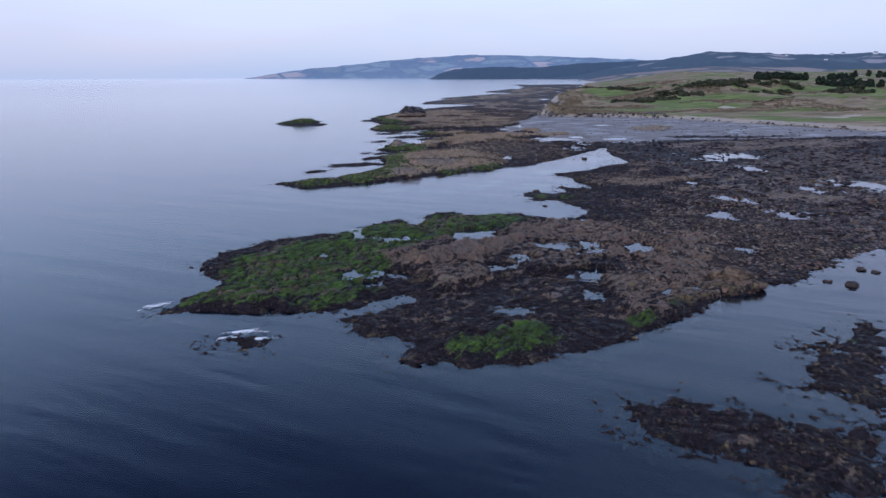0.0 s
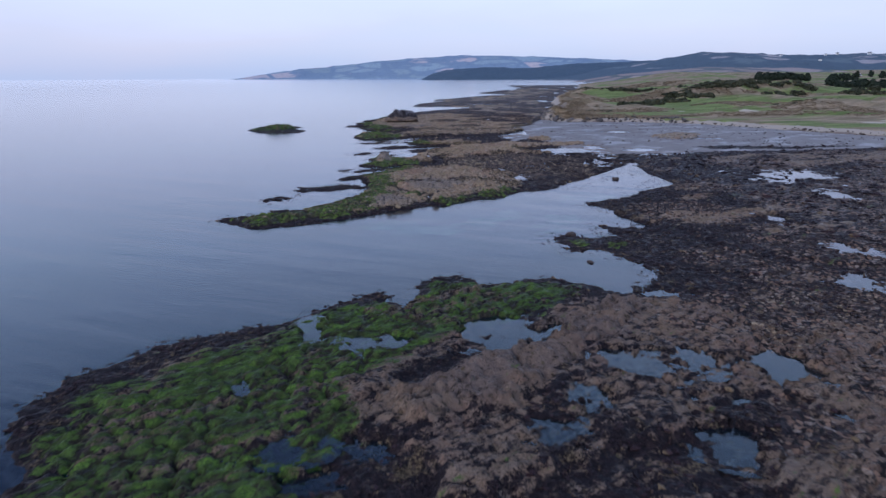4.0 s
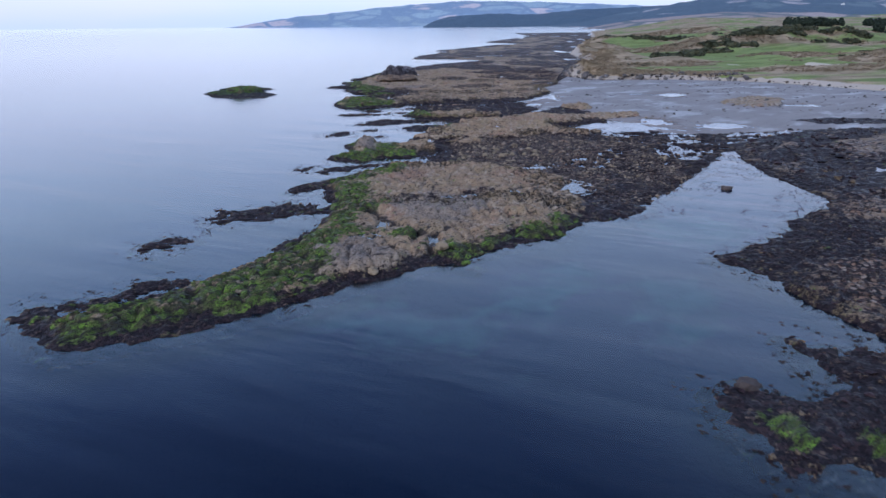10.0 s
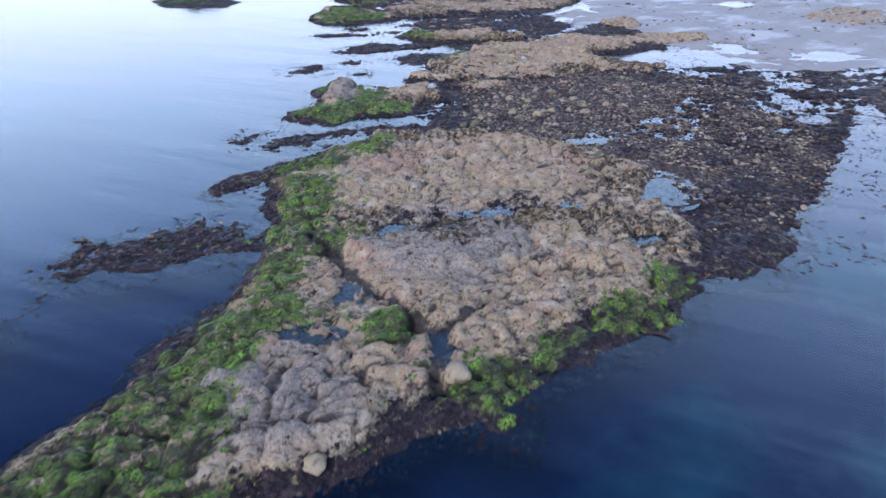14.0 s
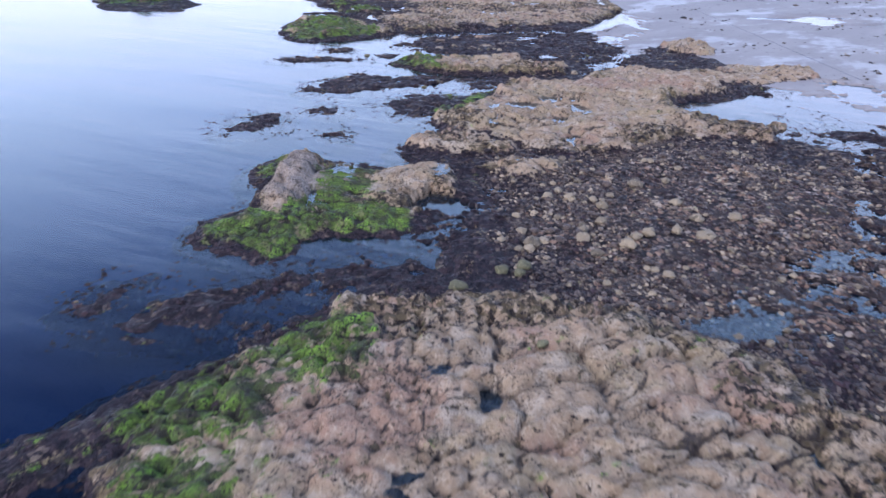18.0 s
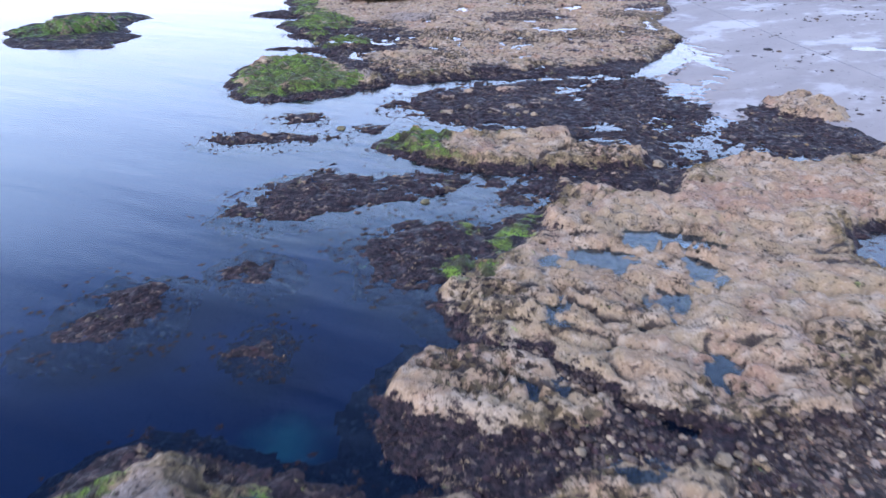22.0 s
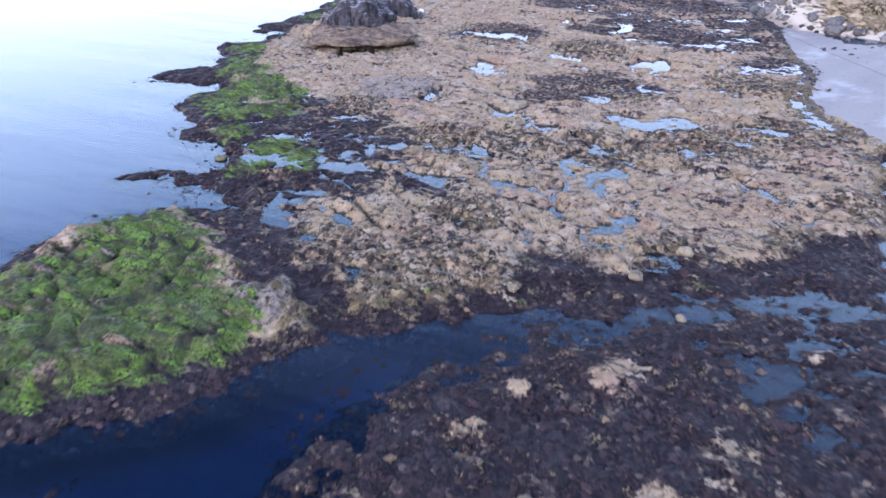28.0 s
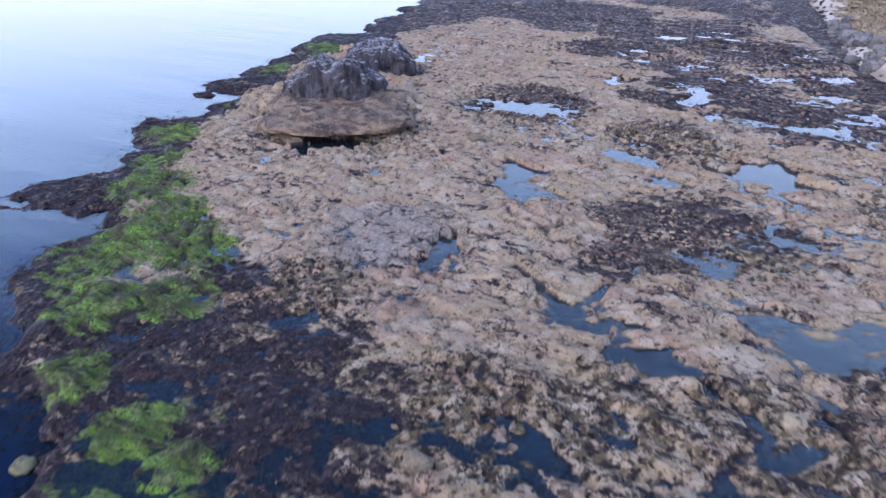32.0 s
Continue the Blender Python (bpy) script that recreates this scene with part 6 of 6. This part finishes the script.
# ---- rubble and coarse grass along the bank ----
def along_bank(count, near, far, y0, y1):
    y = rng.uniform(y0, y1, count)
    x = np.interp(y, EDGE_Y, EDGE_X) + rng.uniform(near, far, count)
    x = np.concatenate([x, rng.uniform(66, 135, count // 3)])
    y = np.concatenate([y, 374 + rng.uniform(near, far, count // 3)])
    z, s = ground_height(x, y)
    ok = (s > near - 1) & (z > 0.0)
    return np.stack([x[ok], y[ok], z[ok]], -1)


spots = along_bank(1500, -4, 5, 250, 560)
tagged(new("bank_rubble", strewn("bank_rubble", spots, np.exp(rng.normal(-1.1, 0.5, len(spots))).clip(0.12, 0.9), PEBBLES, COBBLE, 8)), "grey rubble along the foot of the grassy bank", "rubble", kind="stuff")
GREY_MESH = []
for k in range(4):
    v, f = mass(3, (1, 0.8, 0.65), 80 + k, ((0.9, 1.0, 0.3, False), (0.4, 1.0, 0.12, True)), 3.0)
    GREY_MESH.append(array_mesh("bank_boulder", v, f, GREYSTONE, True))
for x, y, z in along_bank(420, -4, 7, 362, 450)[:150]:
    r = float(np.clip(np.exp(rng.normal(-0.35, 0.4)), 0.35, 1.5))
    ob = new("bank_boulder", random.choice(GREY_MESH))
    ob.matrix_world = pose(x, y, z + 0.2 * r, 0, 0, random.uniform(0, 360)) @ Matrix.Diagonal((r, r, r, 1))
    tagged(ob, "grey angular boulder at the foot of the bank", "boulder", "boulders along the bank")
spots = along_bank(4200, 5, 20, 385, 560)
tagged(new("marram_grass", strewn("marram_grass", spots, rng.uniform(0.2, 0.6, len(spots)), BLADES, MARRAM, 9, tall=1.1)), "coarse straw-coloured dune grass on the bank", "grass", kind="stuff")

def on_links(count, box, lo, hi, seed):
    """Places on the links, in drifts."""
    x, y = rng.uniform(box[0], box[1], count), rng.uniform(box[2], box[3], count)
    z, s = ground_height(x, y)
    drift = fbm(x / 60, y / 26, 4, 77) + 0.4 * (fbm(x / 12, y / 9, 3, seed) - 0.5) + 0.16 * (1 - smooth(10, 60, s))
    ok = (s > 7) & (drift > rng.uniform(lo, hi, count)) & (y > 372)
    return np.stack([x[ok], y[ok], z[ok]], -1)


for name, count, box, lo, hi, size, mat, label in (("rough_grass", 16000, (66, 260, 378, 620), 0.46, 0.66, (0.5, 1.3), MARRAM, "tussocks of straw-coloured rough grass on the links"),
                                                   ("rough_grass", 9000, (100, 480, 560, 1000), 0.46, 0.66, (1.0, 2.4), MARRAM, "far tussocks of straw-coloured rough grass on the links"),
                                                   ("heath", 1500, (90, 460, 420, 1000), 0.56, 0.72, (0.8, 2.2), GORSE, "low dark green heath in the rough")):
    spots = on_links(count, box, lo, hi, 87 if name == "heath" else 88)
    tagged(new(name, strewn(name, spots, rng.uniform(*size, len(spots)), BLADES, mat, 11, tall=0.9)), label, "grass", kind="stuff")

# ---- links: bushes, trees, houses ----
def clump_mesh(name, count, rx, ry, rz, size, material, seed, taper=False):
    r = np.random.default_rng(seed)
    p = r.normal(0, 1, (count, 3))
    p = p / np.linalg.norm(p, axis=1)[:, None] * r.uniform(0.45, 1.0, (count, 1))
    p[:, 2] = np.abs(p[:, 2]) if not taper else p[:, 2]
    if taper:
        p[:, :2] *= np.clip(1.0 - 0.45 * (p[:, 2:] + 0.3), 0.25, 1.1)
    return strewn(name, p * (rx, ry, rz), r.uniform(0.6, 1.2, count) * size, FRONDS, material, seed, tall=1.7)


GORSES = [clump_mesh("gorse_bush", 55, 4.5, 3.0, 2.0, 1.0, GORSE, 60 + k) for k in range(3)]
CROWNS = [clump_mesh("crown", 75, 4.4, 4.4, 6.0, 1.6, PINE, 70 + k, True) for k in range(3)]


def on_ground(x, y):
    return float(ground_height(np.array([float(x)]), np.array([float(y)]))[0][0])


def gorse(x, y, r):
    ob = new("gorse_bush", random.choice(GORSES))
    ob.matrix_world = pose(x, y, on_ground(x, y) - 0.2, 0, 0, random.uniform(0, 360)) @ Matrix.Diagonal((r, r, r, 1))
    return tagged(ob, "dark green gorse bush on the links", "bush", "gorse on the links")


for (ax, ay), (bx, by), count, wide in (((140, 490), (205, 545), 18, 7), ((215, 590), (290, 622), 26, 9), ((255, 650), (350, 630), 34, 14), ((165, 700), (235, 840), 18, 14), ((190, 560), (250, 590), 8, 7), ((290, 590), (330, 600), 6, 6), ((190, 700), (270, 730), 26, 10), ((370, 590), (420, 640), 14, 10)):
    for k in range(count):
        u = random.random()
        gorse(ax + (bx - ax) * u + random.uniform(-wide, wide), ay + (by - ay) * u + random.uniform(-wide, wide), random.uniform(0.7, 1.9))

bm = bmesh.new()
bmesh.ops.create_cone(bm, segments=8, radius1=0.35, radius2=0.18, depth=9.0, matrix=Matrix.Translation((0, 0, 4.5)))
trunk = bpy.data.meshes.new("trunk")
bm.to_mesh(trunk)
bm.free()
trunk.materials.append(BARK)


def pine(x, y, s):
    ob = tagged(new("pine_tree"), "dark pine tree in a shelter belt", "tree", "pines behind the links")
    part("trunk", trunk, ob, "straight brown trunk")
    crown = part("crown", random.choice(CROWNS), ob)
    crown.location = (0, 0, 6.0)
    ob.matrix_world = pose(x, y, on_ground(x, y) - 0.2, 0, 0, random.uniform(0, 360)) @ Matrix.Diagonal((s, s, s, 1))
    return ob


for k in range(66):
    pine(575 + 82 * k / 66 + random.uniform(-4, 4), 1155 + random.uniform(-15, 15), random.uniform(0.75, 1.2))
for k in range(60):
    pine(480 + random.uniform(-40, 90), 720 + random.uniform(-25, 45), random.uniform(0.6, 0.95))
for k in range(22):
    pine(760 + random.uniform(-60, 140), 1180 + random.uniform(-25, 25), random.uniform(0.8, 1.1))


def house(x, y, z, s, turn):
    ob = tagged(new("house"), "small white house with a slate roof far off", "house", "far houses")
    for name, box, mat in (("wall", (12, 7, 5), WHITEWASH), ("chimney", (1.0, 1.0, 1.6), WHITEWASH)):
        bm = bmesh.new()
        bmesh.ops.create_cube(bm, size=1, matrix=Matrix.Diagonal((*box, 1)))
        me = bpy.data.meshes.new(name)
        bm.to_mesh(me)
        bm.free()
        me.materials.append(mat)
        part(name, me, ob).location = (0, 0, 2.5) if name == "wall" else (4.5, 0, 8.0)
    bm = bmesh.new()
    c = [bm.verts.new(p) for p in ((-6.3, -3.9, 5), (6.3, -3.9, 5), (6.3, 3.9, 5), (-6.3, 3.9, 5), (-6.3, 0, 8), (6.3, 0, 8))]
    for q in ((0, 1, 5, 4), (2, 3, 4, 5), (0, 4, 3), (1, 2, 5), (3, 2, 1, 0)):
        bm.faces.new([c[i] for i in q])
    me = bpy.data.meshes.new("roof")
    bm.to_mesh(me)
    bm.free()
    me.materials.append(SLATE)
    part("roof", me, ob, "dark slate roof")
    for wx in (-4, -1.3, 1.3, 4):
        bm = bmesh.new()
        bmesh.ops.create_cube(bm, size=1, matrix=Matrix.Diagonal((1.1, 0.15, 1.4, 1)))
        me = bpy.data.meshes.new("window")
        bm.to_mesh(me)
        bm.free()
        me.materials.append(SLATE)
        part("window", me, ob).location = (wx, -3.52, 2.8)
    ob.matrix_world = pose(x, y, z, 0, 0, turn) @ Matrix.Diagonal((s, s, s, 1))
    return ob


# ---- hills in the distance ----
def ridge(name, y0, depth, line, material, label, bumps):
    """A hill seen from the sea: heights along it, joined smoothly, falling away to the front and the back."""
    px, pz = np.array(line).T
    xs, vs = np.linspace(px[0], px[-1], 220), np.linspace(0, 1, 26)
    x, v = np.meshgrid(xs, vs)
    top = np.interp(x, px, pz)
    z = top * np.sin(np.clip(v * 1.25, 0, 1) * math.pi / 2) ** 0.8 * (1 - smooth(0.85, 1.0, v))
    z = z + bumps * (fbm(x / 60, v * depth / 60, 4, 5) - 0.5) * smooth(0, 0.15, v) * np.minimum(1, top / 40) - 1
    me = sheet_mesh(name, x, y0 + v * depth, z, np.ones((25, 219), bool), {}, material)
    return tagged(new(name, me), label, "hill", kind="structure")


ridge("hill_far", 4450, 450, [(-1330, 0), (-1120, 40), (-900, 66), (-560, 94), (-280, 126), (280, 160), (670, 150), (1120, 136), (1460, 120), (2400, 60)], HILL_FAR, "far hills in haze-tinted colours, with fields and woods", 14)
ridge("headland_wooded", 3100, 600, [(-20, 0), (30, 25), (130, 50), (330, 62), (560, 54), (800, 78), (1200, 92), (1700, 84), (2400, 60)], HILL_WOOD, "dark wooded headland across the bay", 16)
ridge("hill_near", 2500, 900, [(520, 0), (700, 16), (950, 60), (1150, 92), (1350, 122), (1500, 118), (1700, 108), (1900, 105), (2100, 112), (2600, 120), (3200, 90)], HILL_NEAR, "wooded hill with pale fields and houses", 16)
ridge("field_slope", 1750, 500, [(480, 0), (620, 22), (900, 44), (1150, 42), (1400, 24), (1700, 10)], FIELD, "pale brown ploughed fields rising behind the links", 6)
for x, y, z, s in ((1640, 2700, 92, 0.9), (1700, 2720, 96, 1.1), (1850, 2740, 96, 1.3), (2040, 2720, 98, 1.2), (1450, 2690, 90, 0.9), (1560, 2600, 70, 0.9), (1230, 1900, 20, 1.0), (880, 1400, 14, 1.0), (930, 1420, 14, 0.9)):
    house(x, y, z, s, random.uniform(-25, 25))
